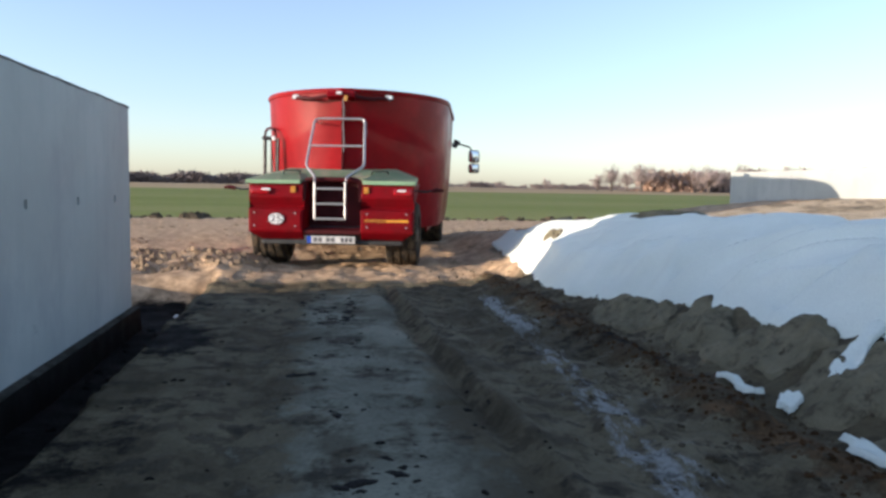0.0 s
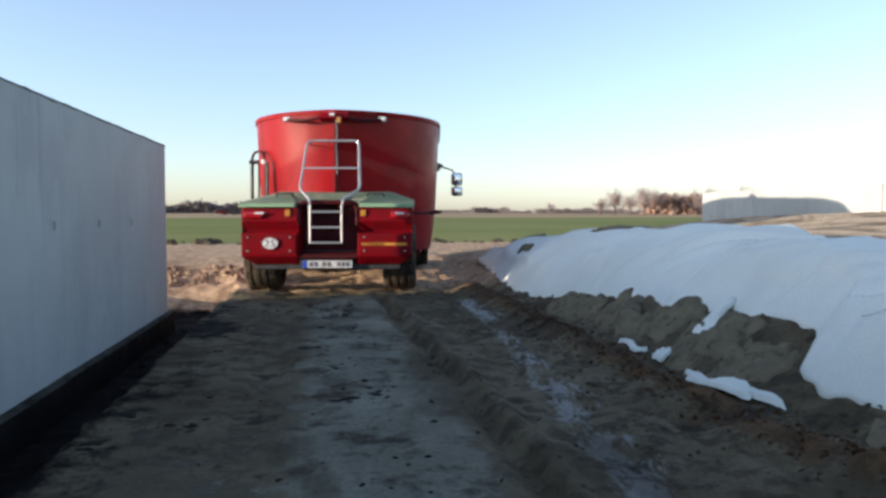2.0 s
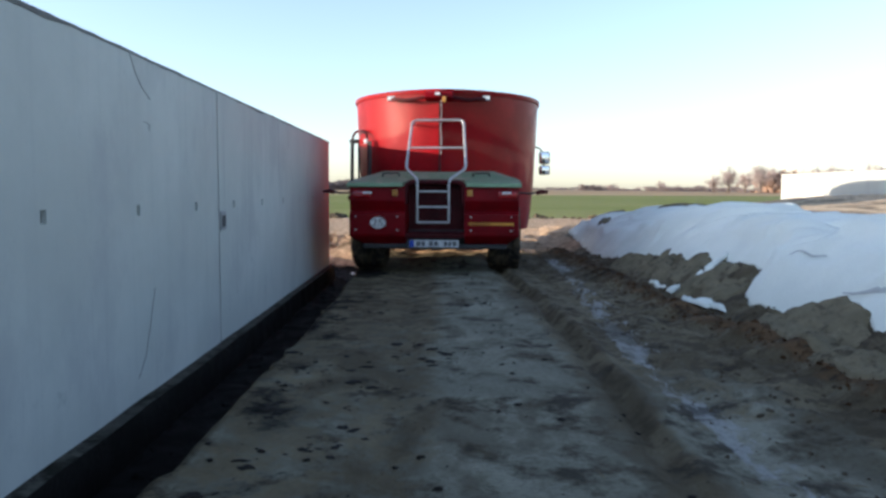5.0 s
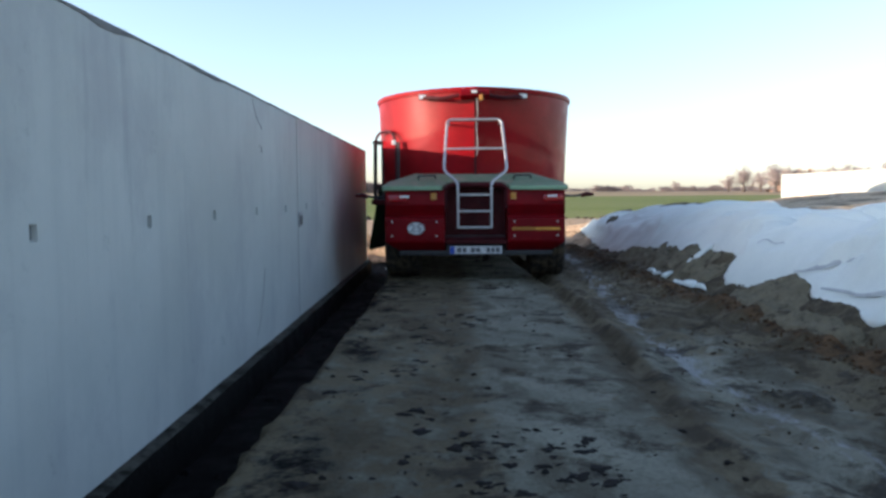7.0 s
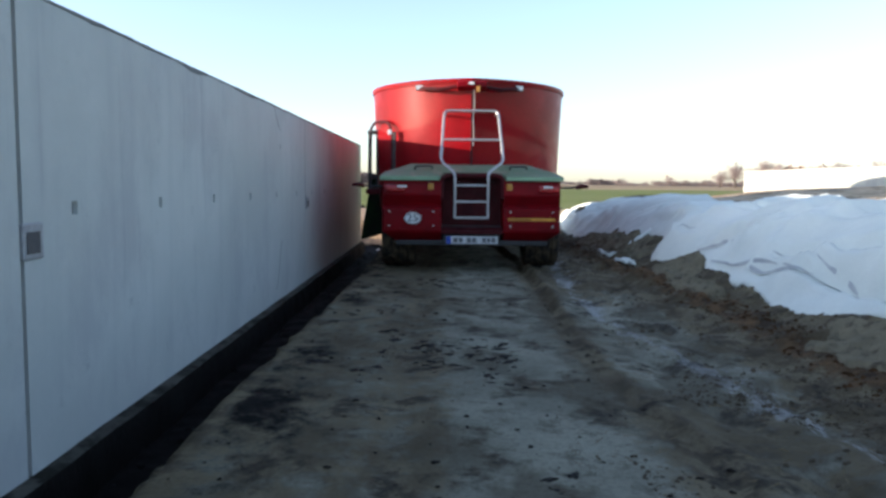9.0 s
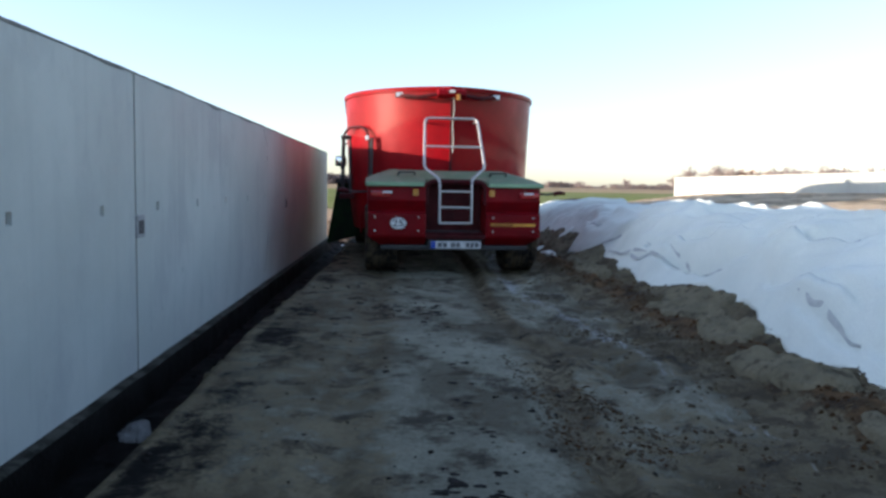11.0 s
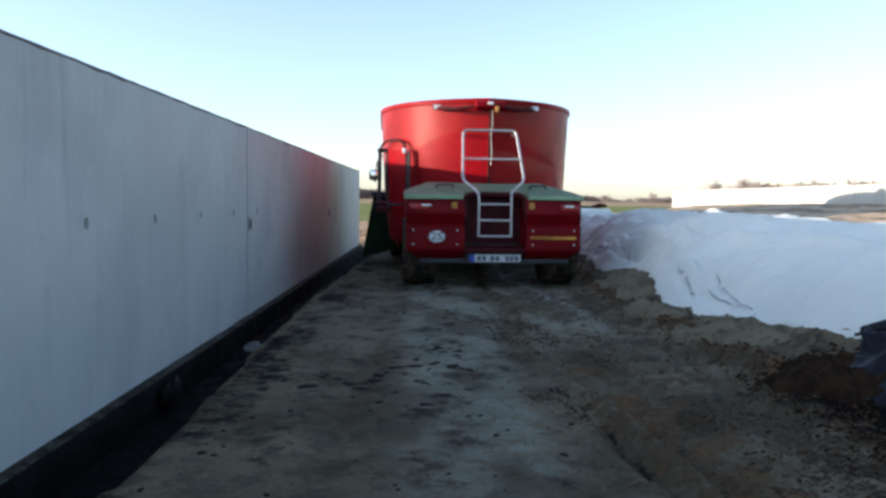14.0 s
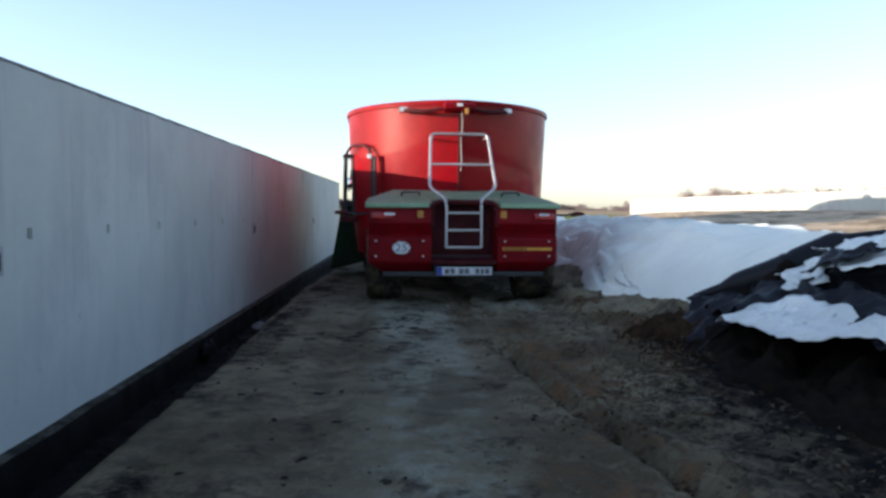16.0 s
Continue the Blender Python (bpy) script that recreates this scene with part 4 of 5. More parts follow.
blob("gutter_clump", -1.64, -7.2, 0.08, 0.16, 0.09, 5, M_SLURRY_SHADE, "black sodden clump lying on the footing", "debris", seed=79, lift=0.12)
blob("plastic_lump", -1.45, 9.1, 0.04, 0.07, 0.05, 10, M_WHITE, "small white plastic scrap in the gutter", "scrap", seed=78)


# ---- distance ----
def bare_tree(seed, tall, spread, material=None):
    """Trunk with limbs, and a crown of fine twigs."""
    rnd = random.Random(seed)
    tree = tagged(new("bare_tree"), "leafless winter tree with a wide brown crown of twigs", "tree", "trees on the horizon")
    limbs = tube([(0, 0, -0.2), (0.05, 0, 0.25 * tall), (0.0, 0.1, 0.55 * tall)], [0.05 * tall, 0.035 * tall, 0.015 * tall], 7)
    v, f = [], []
    for _ in range(34):
        a, e = rnd.uniform(0, 6.28), rnd.uniform(0.25, 1.35)
        start = Vector((0, 0, rnd.uniform(0.22, 0.5) * tall))
        d = Vector((math.cos(a) * math.cos(e) * spread, math.sin(a) * math.cos(e) * spread, math.sin(e) * 0.55 * tall))
        d *= rnd.uniform(0.65, 1.0)
        mid = start + 0.5 * d + Vector((0, 0, 0.06 * tall))
        tube([start, mid, start + d], [0.012 * tall, 0.008 * tall, 0.003 * tall], 4, limbs)
        for _ in range(70):
            s = rnd.uniform(0.3, 1.05)
            p = start + s * d + Vector((rnd.gauss(0, 0.05), rnd.gauss(0, 0.05), rnd.gauss(0, 0.05))) * tall
            q = p + Vector((rnd.gauss(0, 1), rnd.gauss(0, 1), rnd.gauss(0.5, 0.8))).normalized() * rnd.uniform(0.05, 0.14) * tall
            w = Vector((rnd.gauss(0, 1), rnd.gauss(0, 1), rnd.gauss(0, 1))).normalized() * 0.006 * tall
            b = len(v)
            v += [p - w, p + w, q]
            f.append((b, b + 1, b + 2))
    part("trunk", limbs, M_BARK, tree)
    me = bpy.data.meshes.new("crown")
    me.from_pydata([tuple(p) for p in v], [], f)
    me.materials.append(material or M_TWIG)
    crown = new("crown", me)
    crown.parent = tree
    return tree


def far(angle, dist):
    a = radians(angle)
    return dist * math.sin(a), dist * math.cos(a)


tree_a, tree_b, tree_c = bare_tree(3, 10.5, 4.8), bare_tree(8, 11.5, 5.2), bare_tree(14, 9.0, 4.8)
for src, angle, dist, turn, k in ((tree_a, 21.3, 300, 0, 1.0), (tree_b, 23.4, 290, 40, 1.0), (tree_b, 24.3, 300, 90, 0.9), (tree_a, 27.1, 300, 130, 0.95), (tree_c, 28.0, 290, 10, 1.15), (tree_b, 28.9, 310, 200, 0.85),
                               (tree_c, 30.4, 290, 80, 1.2), (tree_a, 31.5, 300, 220, 0.9), (tree_c, 20.3, 300, 300, 0.8), (tree_c, 33.2, 280, 30, 1.1), (tree_b, 35.5, 300, 160, 0.8), (tree_c, 16.6, 520, 60, 0.9), (tree_a, 25.8, 330, 70, 0.9), (tree_c, 29.7, 320, 20, 1.0), (tree_c, 26.4, 310, 20, 0.95), (tree_c, 32.4, 300, 120, 1.0), (tree_c, 22.4, 320, 150, 1.0)):
    x, y = far(angle, dist)
    copy = copy_thing(src, pose(x, y, 0, 0, 0, turn))
    copy.scale = (k, k, k)
for src in (tree_a, tree_b, tree_c):
    src.matrix_basis = pose(*far({tree_a: 37.5, tree_b: 39.0, tree_c: 36.5}[src], 310), 0)


def wood(name, a0, a1, dist, tall, count, seed, label, material=None, deep=30):
    """A far wood or hedge of many twiggy clumps with a broken top line."""
    rnd = random.Random(seed)
    v, f = [], []
    for _ in range(count):
        a, d = rnd.uniform(a0, a1), dist + rnd.uniform(0, deep)
        x, y = far(a, d)
        hgt = tall * (0.6 + 0.3 * nz(a * 2.1, seed) + 0.3 * nz(a * 0.6, seed) + 0.2 * rnd.random())
        w = tall * rnd.uniform(0.25, 0.6)
        for _ in range(26):
            z = rnd.random() ** 1.2 * hgt
            px, py = x + rnd.gauss(0, 0.5) * w, y + rnd.gauss(0, 0.5) * w
            s = tall * rnd.uniform(0.03, 0.10)
            b = len(v)
            for _ in range(3):
                v.append((px + rnd.gauss(0, 1) * s, py + rnd.gauss(0, 1) * s, max(0.0, z + rnd.gauss(0.2, 1) * s)))
            f.append((b, b + 1, b + 2))
    me = bpy.data.meshes.new(name)
    me.from_pydata(v, [], f)
    me.materials.append(material or M_WOOD)
    tagged(new(name, me), label, "woodland", kind="stuff")


wood("far_wood", -22, 4.5, 520, 9, 2600, 31, "dark leafless wood along the horizon")
wood("far_wood", 10.8, 13.4, 620, 7, 160, 32, "low dark copse far across the stubble")
wood("far_hedge", 13.0, 15.2, 480, 3.5, 160, 33, "thin bare hedge across the stubble")
wood("far_hedge", 15.6, 22.0, 420, 4.0, 500, 34, "bare brown hedge and orchard on the horizon")
wood("far_hedge", 22.0, 27.0, 360, 3.4, 330, 35, "bare brown hedge on the horizon")
wood("far_hedge", 26.6, 42.0, 330, 10.5, 900, 38, "bare brown hedge behind the neighbouring silo")
wood("russet_bushes", 23.8, 26.8, 300, 10.0, 110, 36, "russet brown bushes behind the far wall", M_BUSH, 10)
wood("far_wood", 4.5, 11, 900, 6, 300, 37, "faint low woods at the horizon")


# ---- feed mixer truck ----
TR = 0.46  # tyre radius


def wheel(name, x, y, parent, r=TR, w=0.44):
    """A lugged tyre on a dished rim; it turns about its axle."""
    hub = new(name)
    hub.parent = parent
    hub.location = (x, y, r)
    h = w / 2
    tyre = lathe([(0.55 * r, -h * 0.8), (0.62 * r, -h), (0.90 * r, -h), (0.97 * r, -0.88 * h), (0.985 * r, -0.6 * h), (0.965 * r, -0.55 * h), (0.965 * r, -0.42 * h), (0.99 * r, -0.38 * h), (0.995 * r, -0.1 * h), (0.97 * r, -0.06 * h), (0.97 * r, 0.06 * h), (0.995 * r, 0.1 * h), (0.99 * r, 0.38 * h), (0.965 * r, 0.42 * h), (0.965 * r, 0.55 * h), (0.985 * r, 0.6 * h), (0.97 * r, 0.88 * h), (0.90 * r, h), (0.62 * r, h), (0.55 * r, 0.8 * h)], 40)
    t = smooth(part("tyre", tyre, M_RUBBER, hub, "mud-caked lugged tyre"))
    smooth(part("rim", lathe([(0.2 * r, -0.3 * h), (0.5 * r, -0.35 * h), (0.56 * r, -0.85 * h), (0.6 * r, -0.85 * h), (0.6 * r, 0.85 * h), (0.56 * r, 0.85 * h), (0.5 * r, 0.35 * h), (0.2 * r, 0.3 * h)], 32), M_RIM, hub, "dirty grey steel rim"))
    smooth(part("hub_cap", lathe([(0.05 * r, -0.5 * h), (0.17 * r, -0.45 * h), (0.2 * r, 0.0), (0.17 * r, 0.45 * h), (0.05 * r, 0.5 * h)], 20), M_RIM, hub))
    return hub


def tank():
    """The open mixing tub: two round ends joined by straight sides, wider at the rim."""
    def ring(r, z, n=15):
        pts = []
        off = 0.35  # the back is folded along a seam in the middle
        big, turn = r + off, math.acos(off / (r + off))
        for i in range(n + 1):
            a = math.pi + turn * i / n
            pts.append((0.03 + off + big * math.cos(a), 2.54 + big * math.sin(a), z))
        for i in range(1, n + 1):
            a = 2 * math.pi - turn + turn * i / n
            pts.append((0.03 - off + big * math.cos(a), 2.54 + big * math.sin(a), z))
        for i in range(2 * n + 1):
            a = math.pi * i / (2 * n)
            pts.append((0.03 + r * math.cos(a), 5.1 + r * math.sin(a), z))
        return pts
    bm = bmesh.new()
    prof = [(1.33, 0.50), (1.375, 0.80), (1.415, 1.25), (1.445, 1.85), (1.472, 2.465), (1.495, 2.47), (1.50, 2.515), (1.485, 2.535), (1.44, 2.535), (1.42, 2.46), (1.36, 1.25), (1.24, 0.62)]
    rings = [[bm.verts.new(p) for p in ring(r, z)] for r, z in prof]
    for a, b in zip(rings, rings[1:]):
        for i in range(len(a)):
            j = (i + 1) % len(a)
            bm.faces.new((a[i], a[j], b[j], b[i]))
    bm.faces.new(rings[0])
    bm.faces.new(rings[-1][::-1])
    return bm


def lettering(body, size, m, material, parent, name, sx=1.0):
    cu = bpy.data.curves.new(name, "FONT")
    cu.body, cu.size, cu.align_x, cu.align_y, cu.extrude = body, size, "CENTER", "CENTER", 0.001
    tmp = bpy.data.objects.new(name, cu)
    me = bpy.data.meshes.new_from_object(tmp)
    bpy.data.objects.remove(tmp)
    me.transform(m @ Matrix.Diagonal((sx, 1, 1, 1)))
    me.materials.clear()
    me.materials.append(material)
    ob = new(name, me)
    ob.parent = parent
    return ob


def feed_mixer():
    truck = tagged(new("feed_mixer_truck"), "red self-propelled feed mixer truck with green engine hood and rear ladder", "farm truck")
    tub = smooth(part("mixing_tub", tank(), M_RED, truck, "round red mixing tub, dusty, open at the top"), 14)
    part("seam", box(0.015, 0.045, 0.742, 0.80, 1.35, 2.42, 0.004), M_REDDARK, tub, "dark red folded seam down the tub's back")
    cable = [(0.05, 0.66, 2.38), (0.062, 0.70, 2.2), (0.045, 0.715, 2.0), (0.058, 0.72, 1.8), (0.05, 0.725, 1.62)]
    smooth(part("cable", tube(cable, 0.006, 6), M_STEEL, truck, "thin grey cable hanging from the lamp bracket"))
    for s in (-1, 1):
        part("rim_bracket", prism([(4.35, 2.50), (4.40, 2.60), (4.62, 2.61), (4.70, 2.50)], 0.03 + 1.44 * s - 0.035, 0.03 + 1.44 * s + 0.035, 0.01), M_REDDARK, tub, "small bracket on the tub's rim")
    # rear engine housing: two side boxes with a stepped face
    face = [(0.02, 1.175), (0.0, 0.965), (0.075, 0.83), (-0.02, 0.80), (-0.025, 0.50), (0.10, 0.385), (1.0, 0.385), (1.0, 1.175)]
    for s, name in ((-1, "engine_housing"), (1, "engine_housing")):
        x0, x1 = (-1.125, -0.375) if s < 0 else (0.415, 1.14)
        hull = prism(face, x0, x1, 0.018)
        for v in hull.verts:
            if abs(v.co.x) > 1.05 and v.co.z < 0.45:
                v.co.x *= 0.87
        side = part(name, hull, M_RED2, truck, "dusty red engine housing")
        low = part("lower_panel", box(x0 + 0.03, x1 - 0.03, -0.034, -0.024, 0.53, 0.785, 0.004), M_RED2, side, "bolted red lower panel")
        for bx in (x0 + 0.09, x1 - 0.1):
            for bz in (0.575, 0.755):
                part("bolt", disc(bx, -0.044, bz, 0.014, 0.012, 0.010, 12), M_STEEL, low, "bright bolt head")
    # recess between the boxes
    part("recess_back", box(-0.372, 0.412, 0.42, 0.46, 0.45, 1.20), M_REDDARK, truck, "grimy dark red back of the recess")
    part("step", prism([(0.0, 0.47), (0.0, 0.52), (0.12, 0.545), (0.44, 0.545), (0.44, 0.47)], -0.372, 0.412, 0.008), M_REDDARK, truck, "dirty red step below the ladder")
    bow = rounded([(-0.375, 0.05, 0.92), (-0.375, 0.05, 1.215), (0.415, 0.05, 1.215), (0.415, 0.05, 0.92)], 0.12, 6)
    smooth(part("recess_frame", tube(bow, 0.035, 8), M_REDDARK, truck, "dark red frame round the recess"))
    # green hood
    hood = bmesh.new()
    low = [(-1.16, -0.03, 1.20), (-0.40, -0.03, 1.205), (-0.36, 0.30, 1.25), (0.40, 0.30, 1.25), (0.44, -0.03, 1.205), (1.17, -0.03, 1.20), (1.15, 0.55, 1.26), (0.80, 1.05, 1.385), (-0.80, 1.05, 1.385), (-1.14, 0.55, 1.26)]
    a = [hood.verts.new(p) for p in low]
    b = [hood.verts.new((x, y, z - 0.055)) for x, y, z in low]
    mid = [hood.verts.new((0.6 * s, 0.62, 1.355)) for s in (-1, 1)]
    for idx in ((0, 1, 10, 9), (1, 2, 10), (2, 3, 11, 10), (3, 4, 11), (4, 5, 6, 11), (6, 7, 11), (7, 8, 10, 11), (8, 9, 10)):
        both = a + mid
        hood.faces.new([both[i] for i in idx])
    for i in range(len(a)):
        j = (i + 1) % len(a)
        hood.faces.new((a[i], a[j], b[j], b[i]))
    hood.faces.new(b[::-1])
    bmesh.ops.bevel(hood, geom=[e for e in hood.edges if len(e.link_faces) == 2 and e.calc_face_angle(0) > 0.6], offset=0.012, segments=2, affect="EDGES")
    hood_ob = part("hood", hood, M_GREEN, truck, "dusty pale green engine hood")
    for s in (-1, 1):
        x0, x1 = (-1.15, -0.41) if s < 0 else (0.45, 1.16)
        part("hood_rim", box(x0, x1, -0.04, -0.02, 1.152, 1.20, 0.006), M_GREENEDGE, hood_ob, "cleaner green rim")
        smooth(part("hood_handle", tube(rounded([(0.62 * s - 0.1, 0.35, 1.29), (0.62 * s - 0.1, 0.32, 1.335), (0.62 * s + 0.12, 0.36, 1.34), (0.62 * s + 0.12, 0.38, 1.30)], 0.02), 0.012, 6), M_BLACK, hood_ob, "black hood handle"))
    # lights
    for s in (-1, 1):
        x = 0.975 * s + 0.01
        lamp = part("tail_lamp", box(x - 0.13, x + 0.13, -0.035, 0.05, 1.0, 1.095, 0.03), M_LENS_RED, truck, "red tail lamp")
        part("clear_lens", box(x - 0.02 - 0.05 * s, x + 0.10 - 0.05 * s, -0.041, -0.033, 1.06, 1.085, 0.003), M_LENS_CLEAR, lamp, "clear lens strip")
        part("reflector", box(0.5 * s - 0.01 - 0.035, 0.5 * s - 0.01 + 0.035, -0.012, 0.03, 1.03, 1.115, 0.006), M_AMBER, truck, "amber reflector")
    # speed disc, plate, sticker
    sign = part("speed_disc", disc(-0.735, -0.052, 0.672, 0.108, 0.080, 0.010), M_WHITE, truck, "round white speed disc with the number 25")
    lettering("25", 0.125, pose(-0.735, -0.054, 0.672, 90, 0, 0), M_INK, sign, "number", 1.25)
    rim = bmesh.new()
    ring = [(-0.735 + 0.101 * math.cos(k * math.pi / 16), -0.053, 0.672 + 0.074 * math.sin(k * math.pi / 16)) for k in range(33)]
    smooth(part("disc_rim", tube(ring, 0.0035, 5, rim), M_INK, sign, "black ring"))
    plate = part("number_plate", box(-0.345, 0.355, -0.05, -0.035, 0.335, 0.452, 0.005), M_BLACK, truck, "black plate holder")
    part("plate_face", box(-0.31, 0.345, -0.056, -0.0505, 0.350, 0.445, 0.002), M_PLATE, plate, "white number plate")
    part("blue_field", box(-0.308, -0.25, -0.0595, -0.0565, 0.352, 0.443), M_BLUE, plate, "blue strip")
    for x0, x1 in ((-0.22, -0.165), (-0.15, -0.10), (-0.045, 0.005), (0.02, 0.07), (0.15, 0.195), (0.21, 0.25), (0.265, 0.315)):
        part("bar", box(x0, x1, -0.0595, -0.0565, 0.368, 0.428), M_PLATEINK, plate, "dark bar")
    strip = part("sticker", box(0.475, 1.07, -0.040, -0.036, 0.645, 0.68, 0.001), M_YELLOW, truck, "yellow sticker strip with worn lettering")
    for k in range(9):
        x = 0.49 + 0.032 * k
        part("bar", box(x, x + 0.02, -0.043, -0.0405, 0.652, 0.672), M_REDDARK, strip)
    # ladder and guard rail
    lad = part("ladder", tube([(-0.205, -0.06, 0.675), (-0.205, -0.06, 1.17)], 0.016, 8), M_STEEL, truck, "galvanised rear ladder")
    part("rail", tube([(0.212, -0.06, 0.675), (0.212, -0.06, 1.17)], 0.016, 8), M_STEEL, lad)
    for z in (0.682, 0.885, 1.09):
        part("rung", box(-0.205, 0.212, -0.078, -0.042, z - 0.013, z + 0.013, 0.004), M_STEEL, lad, "flat steel rung")
    guard = rounded([(-0.205, -0.06, 1.16), (-0.205, -0.02, 1.25), (-0.385, 0.22, 1.40), (-0.345, 0.64, 2.085), (0.375, 0.64, 2.085), (0.425, 0.22, 1.40), (0.212, -0.02, 1.25), (0.212, -0.06, 1.16)], 0.075, 5)
    smooth(part("guard_rail", tube(guard, 0.018, 10), M_STEEL, lad, "bent galvanised guard rail"))
    part("cross_bar", box(-0.365, 0.395, 0.36, 0.405, 1.675, 1.70, 0.006), M_STEEL, lad, "flat cross bar")
    for s in (-1, 1):
        part("rail_stay", tube([(0.34 * s + 0.015, 0.63, 2.04), (0.34 * s + 0.015, 0.95, 2.04)], 0.012, 6), M_STEEL, lad)
    # work lamps and bracket under the rim
    br = part("lamp_bracket", prism([(0.60, 2.40), (0.62, 2.475), (0.80, 2.505), (0.84, 2.40), (0.74, 2.36)], -0.17, 0.22, 0.012), M_RED2, truck, "folded red lamp bracket")
    for s in (-1, 1):
        smooth(part("arm", tube(rounded([(0.18 * s, 0.68, 2.41), (0.42 * s, 0.74, 2.375), (0.60 * s, 0.84, 2.40), (0.68 * s, 0.93, 2.41)], 0.06), 0.026, 8), M_REDDARK, br, "dark red lamp arm"))
        lamp = part("work_lamp", box(0.685 * s - 0.055, 0.685 * s + 0.055, 0.90, 0.99, 2.385, 2.455, 0.012), M_BLACK, br, "small work lamp")
        part("lamp_glass", box(0.685 * s - 0.047, 0.685 * s + 0.047, 0.893, 0.899, 2.392, 2.448, 0.002), M_LENS_CLEAR, lamp, "white lamp glass")
    lamp = part("work_lamp", box(-0.03, 0.06, 0.55, 0.60, 2.42, 2.465, 0.008), M_BLACK, br, "small rear camera lamp")
    part("lamp_glass", box(-0.022, 0.05, 0.543, 0.549, 2.427, 2.458, 0.002), M_LENS_CLEAR, lamp)
    part("beacon", box(0.08, 0.13, 0.57, 0.62, 2.33, 2.41, 0.01), M_AMBER, br, "amber marker")
    # hoses on the left, marker arms
    stand = smooth(part("chute_post", tube([(-1.48, 2.1, 1.0), (-1.47, 2.1, 1.90)], 0.03, 8), M_BLACK, truck, "black post of the chute lift"))
    smooth(part("lift_rod", tube([(-1.36, 2.08, 1.0), (-1.36, 2.08, 1.87)], 0.02, 8), M_BLACK, stand, "slim black lift rod"))
    part("post_cap", box(-1.51, -1.33, 2.05, 2.15, 1.85, 1.91, 0.015), M_BLACK, stand, "black cap plate")
    part("post_foot", box(-1.53, -1.30, 2.0, 2.2, 0.94, 1.02, 0.015), M_REDDARK, stand, "dark red foot bracket")
    loop = rounded([(-1.47, 2.08, 1.88), (-1.42, 1.95, 2.01), (-1.20, 1.55, 2.02), (-1.09, 1.36, 1.90), (-1.09, 1.33, 1.25)], 0.16, 6)
    smooth(part("hose", tube(loop, 0.02, 8), M_REDDARK, truck, "looped dark hydraulic hose"))
    smooth(part("hose", tube([(-1.05, 1.31, 1.84), (-1.06, 1.31, 1.25)], 0.022, 8), M_BLACK, truck, "black hydraulic hose"))
    part("hose_coupling", box(-1.15, -1.09, 1.29, 1.35, 1.80, 1.87, 0.012), M_LENS_CLEAR, truck, "bright hose coupling")
    for s in (-1, 1):
        arm = smooth(part("marker_arm", tube([(1.08 * s, 0.25, 1.075), (1.30 * s, 0.22, 1.065), (1.38 * s, 0.22, 1.085)], 0.016, 6), M_BLACK, truck, "dark rubber marker arm"))
        smooth(part("marker_tip", tube([(1.37 * s, 0.22, 1.07), (1.44 * s, 0.22, 1.09), (1.53 * s, 0.22, 1.085)], [0.026, 0.03, 0.018], 8), M_REDDARK, arm, "worn marker lamp"))
    # side discharge flap
    wedge = bmesh.new()
    low = [(-1.78, 0.12), (-1.58, 1.22), (-1.20, 1.24), (-1.10, 0.30)]
    near, away = [wedge.verts.new((x, 3.55, z)) for x, z in low], [wedge.verts.new((x, 4.9, z)) for x, z in low]
    wedge.faces.new(near)
    wedge.faces.new(away[::-1])
    for i in range(4):
        wedge.faces.new((near[i], away[i], away[(i + 1) % 4], near[(i + 1) % 4]))
    bmesh.ops.bevel(wedge, geom=wedge.edges[:], offset=0.03, segments=2, affect="EDGES")
    flap = part("discharge_chute", wedge, M_CHUTE, truck, "dark green rubber discharge chute")
    part("chute_frame", box(-1.62, -1.20, 3.50, 3.56, 1.18, 1.26, 0.012), M_BLACK, flap, "black chute frame")
    part("side_panel", box(-1.34, -1.29, 5.55, 6.55, 1.05, 1.95, 0.02), M_PANELGREEN, truck, "bright green side panel ahead of the tub")
    # chassis, bumper, axles
    part("chassis", box(-0.52, 0.55, 0.3, 7.7, 0.36, 0.56, 0.02), M_BLACK, truck, "dark steel chassis")
    part("underrun_bar", box(-0.95, 0.98, 0.02, 0.10, 0.325, 0.385, 0.012), M_BLACK, truck, "dark underrun bar")
    smooth(part("axle", tube([(-0.9, 0.62, TR), (0.9, 0.62, TR)], 0.07, 10), M_BLACK, truck))
    smooth(part("axle", tube([(-0.95, 5.6, TR), (0.95, 5.6, TR)], 0.07, 10), M_BLACK, truck))
    for s in (-1, 1):
        part("wheel_guard", prism([(4.95, 0.62), (5.05, 1.02), (6.15, 1.02), (6.25, 0.62), (6.15, 0.62), (6.1, 0.98), (5.1, 0.98), (5.05, 0.62)], 0.9 * s - 0.02, 1.28 * s, 0.006), M_RED2, truck, "red front wheel guard")
        part("side_lamp", box(1.30 * s - 0.03, 1.30 * s + 0.03, 3.0, 3.2, 1.10, 1.15, 0.01), M_AMBER, truck, "amber side lamp")
        part("skirt", prism([(1.9, 0.42), (1.85, 1.10), (4.7, 1.10), (4.75, 0.42)], 1.19 * s - 0.015, 1.19 * s + 0.015, 0.006), M_RED2, truck, "red side skirt")
    # cab in front of the tub
    cab = part("cab", prism([(6.60, 0.55), (6.60, 2.10), (6.75, 2.18), (7.4, 2.10), (7.85, 1.35), (7.9, 0.55)], -1.02, 1.05, 0.05), M_RED2, truck, "red driver's cab")
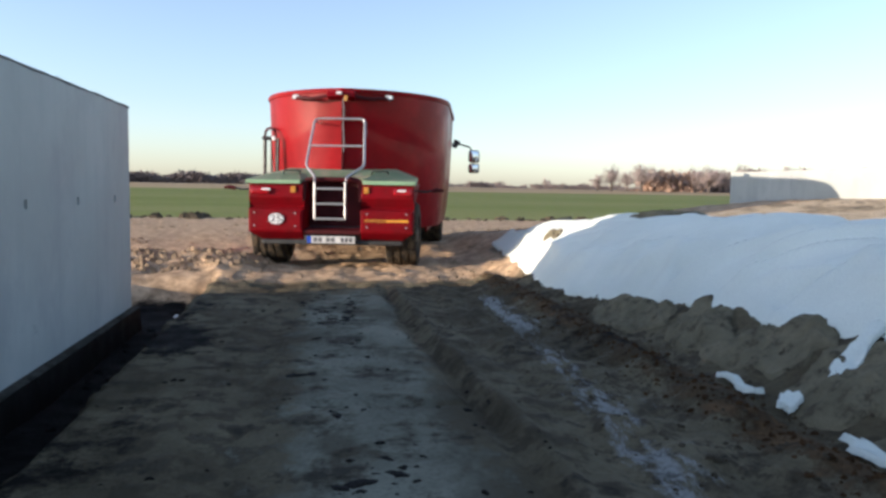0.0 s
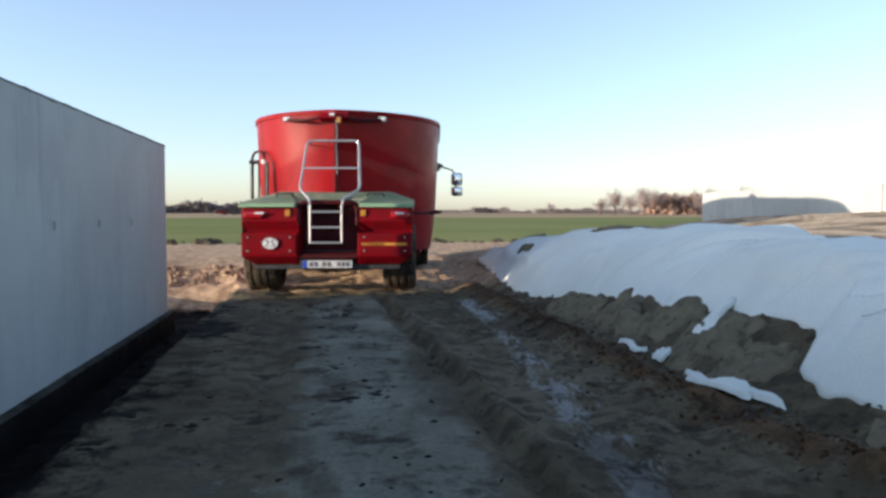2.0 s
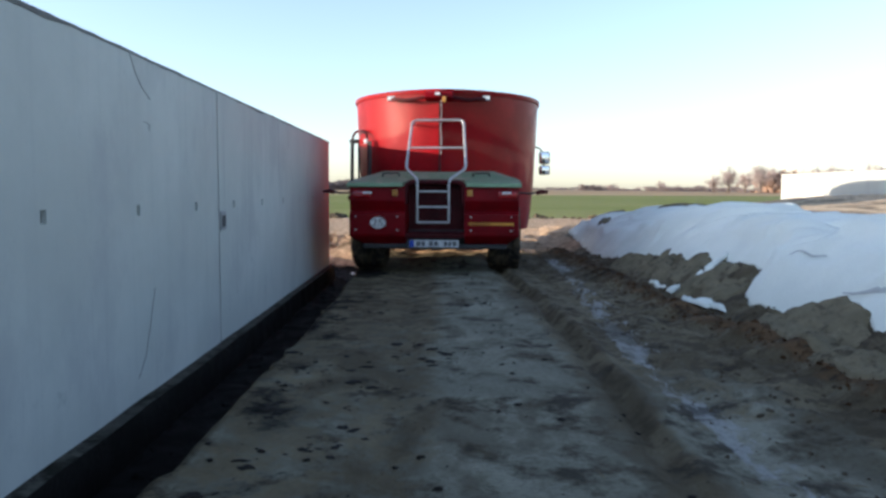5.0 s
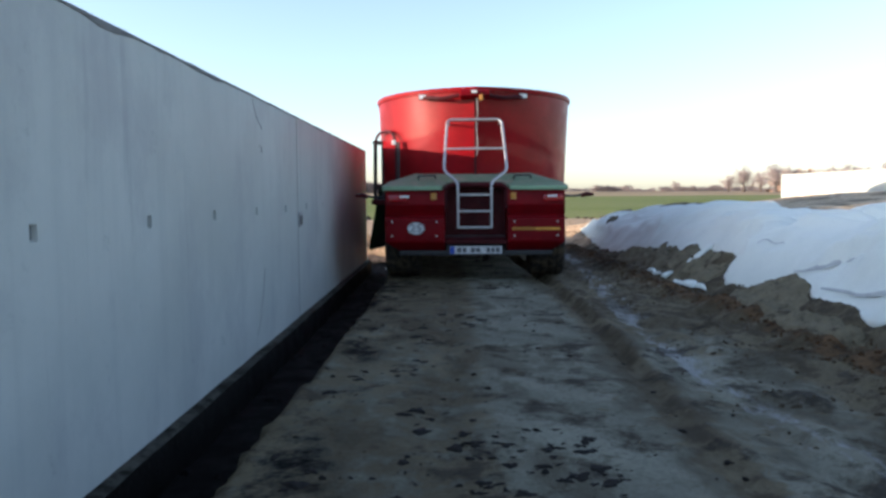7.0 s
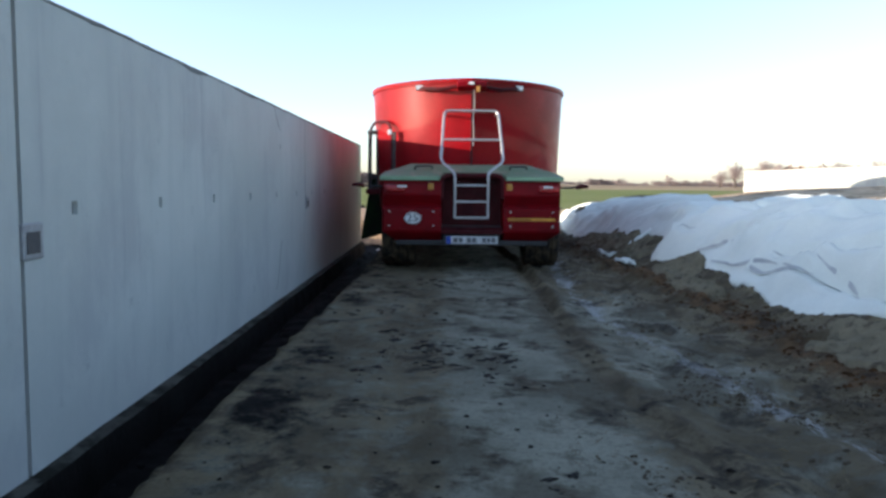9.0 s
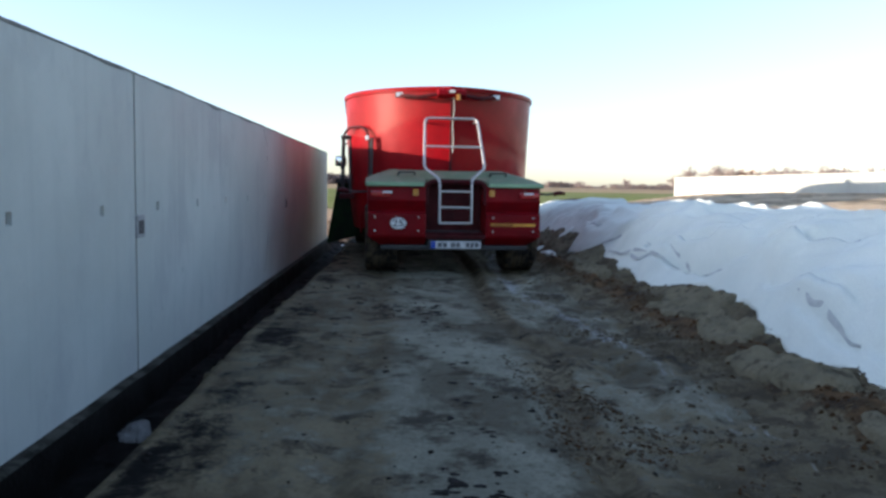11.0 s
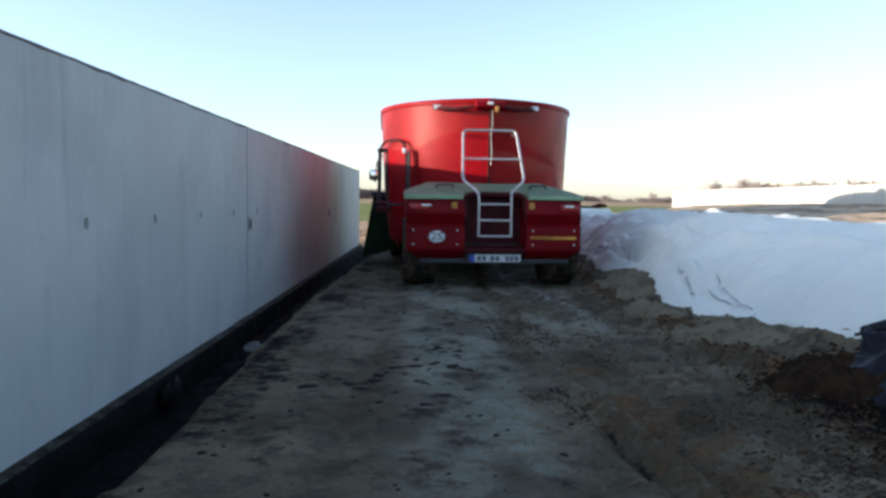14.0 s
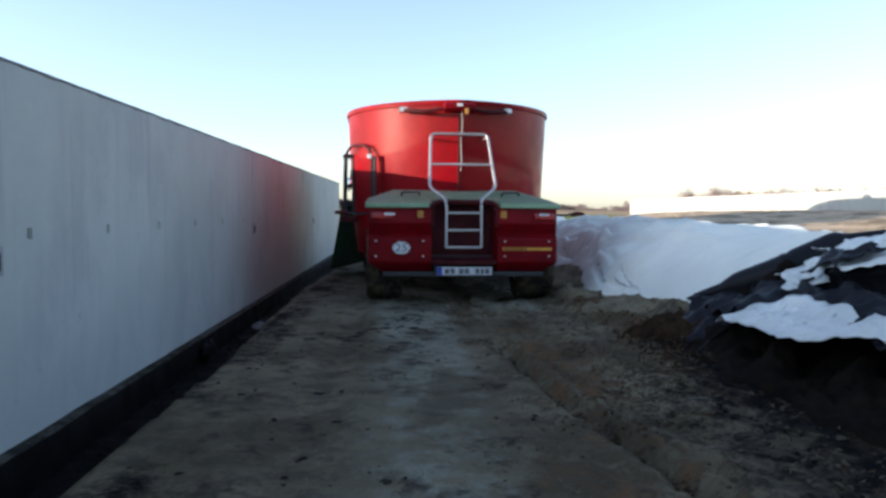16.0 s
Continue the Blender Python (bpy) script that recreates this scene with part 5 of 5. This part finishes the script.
    for s in (-1, 1):
        part("side_window", prism([(6.75, 1.3), (6.75, 2.0), (7.3, 2.0), (7.6, 1.3)], 1.047 * s + 0.015, 1.056 * s + 0.015, 0.0), M_GLASS, cab, "dark cab side window")
        mx = 1.93 if s > 0 else -1.60
        bar = smooth(part("mirror_arm", tube(rounded([(1.05 * s, 7.2, 2.0), (mx - 0.42 * s, 7.25, 2.13), (mx - 0.06 * s, 7.3, 2.04), (mx, 7.3, 1.5)], 0.12, 5), 0.018, 8), M_BLACK, cab, "bent black mirror arm"))
        smooth(part("mirror_joint", tube([(mx - 0.46 * s, 7.25, 2.03), (mx - 0.38 * s, 7.25, 2.19)], [0.05, 0.085], 10), M_BLACK, bar, "black mirror joint"))
        for z0, z1 in (((1.70, 1.98), (1.46, 1.67)) if s > 0 else ((1.55, 1.78),)):
            m = smooth(part("mirror_housing", box(mx - 0.125, mx + 0.125, 7.28, 7.42, z0, z1, 0.05), M_BLACK, bar, "black mirror housing"), 60)
            smooth(part("mirror_glass", box(mx - 0.105, mx + 0.105, 7.262, 7.281, z0 + 0.02, z1 - 0.02, 0.009), M_MIRROR, m, "bright mirror glass"))
        part("entry_step", box(min(1.06 * s, 1.30 * s), max(1.06 * s, 1.30 * s), 6.62, 7.15, 0.62, 1.28, 0.05), M_BLACK, cab, "black cab entry step")
    part("front_screen", prism([(7.45, 2.02), (7.83, 1.40), (7.845, 1.40), (7.465, 2.02)], -0.9, 0.93), M_GLASS, cab, "dark cab windscreen")
    part("side_tank", box(1.0, 1.22, 6.55, 7.4, 0.55, 1.1, 0.05), M_BLACK, truck, "black side tank")
    part("battery_box", box(-1.2, -0.98, 6.55, 7.4, 0.55, 1.1, 0.05), M_BLACK, truck, "black battery box")
    wheels = [wheel("wheel", x, y, truck) for x, y in ((-0.93, 0.62), (0.95, 0.62), (-1.05, 5.6), (1.07, 5.6))]
    return truck, wheels


M_MIRROR, _nt, _b, _L = links_of("mirror")
_b.inputs["Base Color"].default_value = (0.85, 0.86, 0.87, 1)
_b.inputs["Metallic"].default_value = 1.0
_b.inputs["Roughness"].default_value = 0.08

TRUCK, WHEELS = feed_mixer()

# seconds, x, y and heading of the truck as it backs along the wall
DRIVE = [
    (0.0, 0.229, 10.968, -11.30),
    (0.5, 0.216, 10.478, -10.00),
    (1.0, 0.189, 10.004, -8.70),
    (1.5, 0.167, 9.57, -8.00),
    (2.0, 0.127, 9.145, -8.05),
    (2.5, 0.046, 8.655, -8.35),
    (3.0, -0.036, 8.139, -8.10),
    (3.5, -0.093, 7.662, -7.05),
    (4.0, -0.126, 7.21, -6.20),
    (4.5, -0.106, 6.704, -5.50),
    (7.0, 0.06, 4.051, -1.00),
    (7.5, 0.117, 3.657, -1.00),
    (8.0, 0.2, 3.248, -0.80),
    (8.5, 0.236, 2.794, -0.25),
    (9.0, 0.288, 2.301, 0.13),
    (9.5, 0.344, 1.811, 1.00),
    (12.0, 0.873, -0.558, 4.70),
    (12.5, 0.911, -1.058, 4.88),
    (13.0, 0.947, -1.567, 4.81),
    (13.5, 0.983, -2.105, 3.99),
    (14.0, 0.982, -2.677, 3.54),
    (14.5, 0.961, -3.308, 3.15),
    (15.0, 0.915, -3.985, 3.17),
    (15.5, 0.919, -4.698, 2.55),
    (16.0, 0.927, -5.425, 2.37),
]


def motions():
    walk(TRUCK, [(t, pose(x, y, 0, 0, 0, a)) for t, x, y, a in DRIVE])
    times = [0.25 * k for k in range(65)]
    ys = np.interp(times, [r[0] for r in DRIVE], [r[2] for r in DRIVE])
    for w in WHEELS:
        x, y, z = w.location
        walk(w, [(t, pose(x, y, z, -math.degrees((v - ys[0]) / TR))) for t, v in zip(times, ys)])


motions()
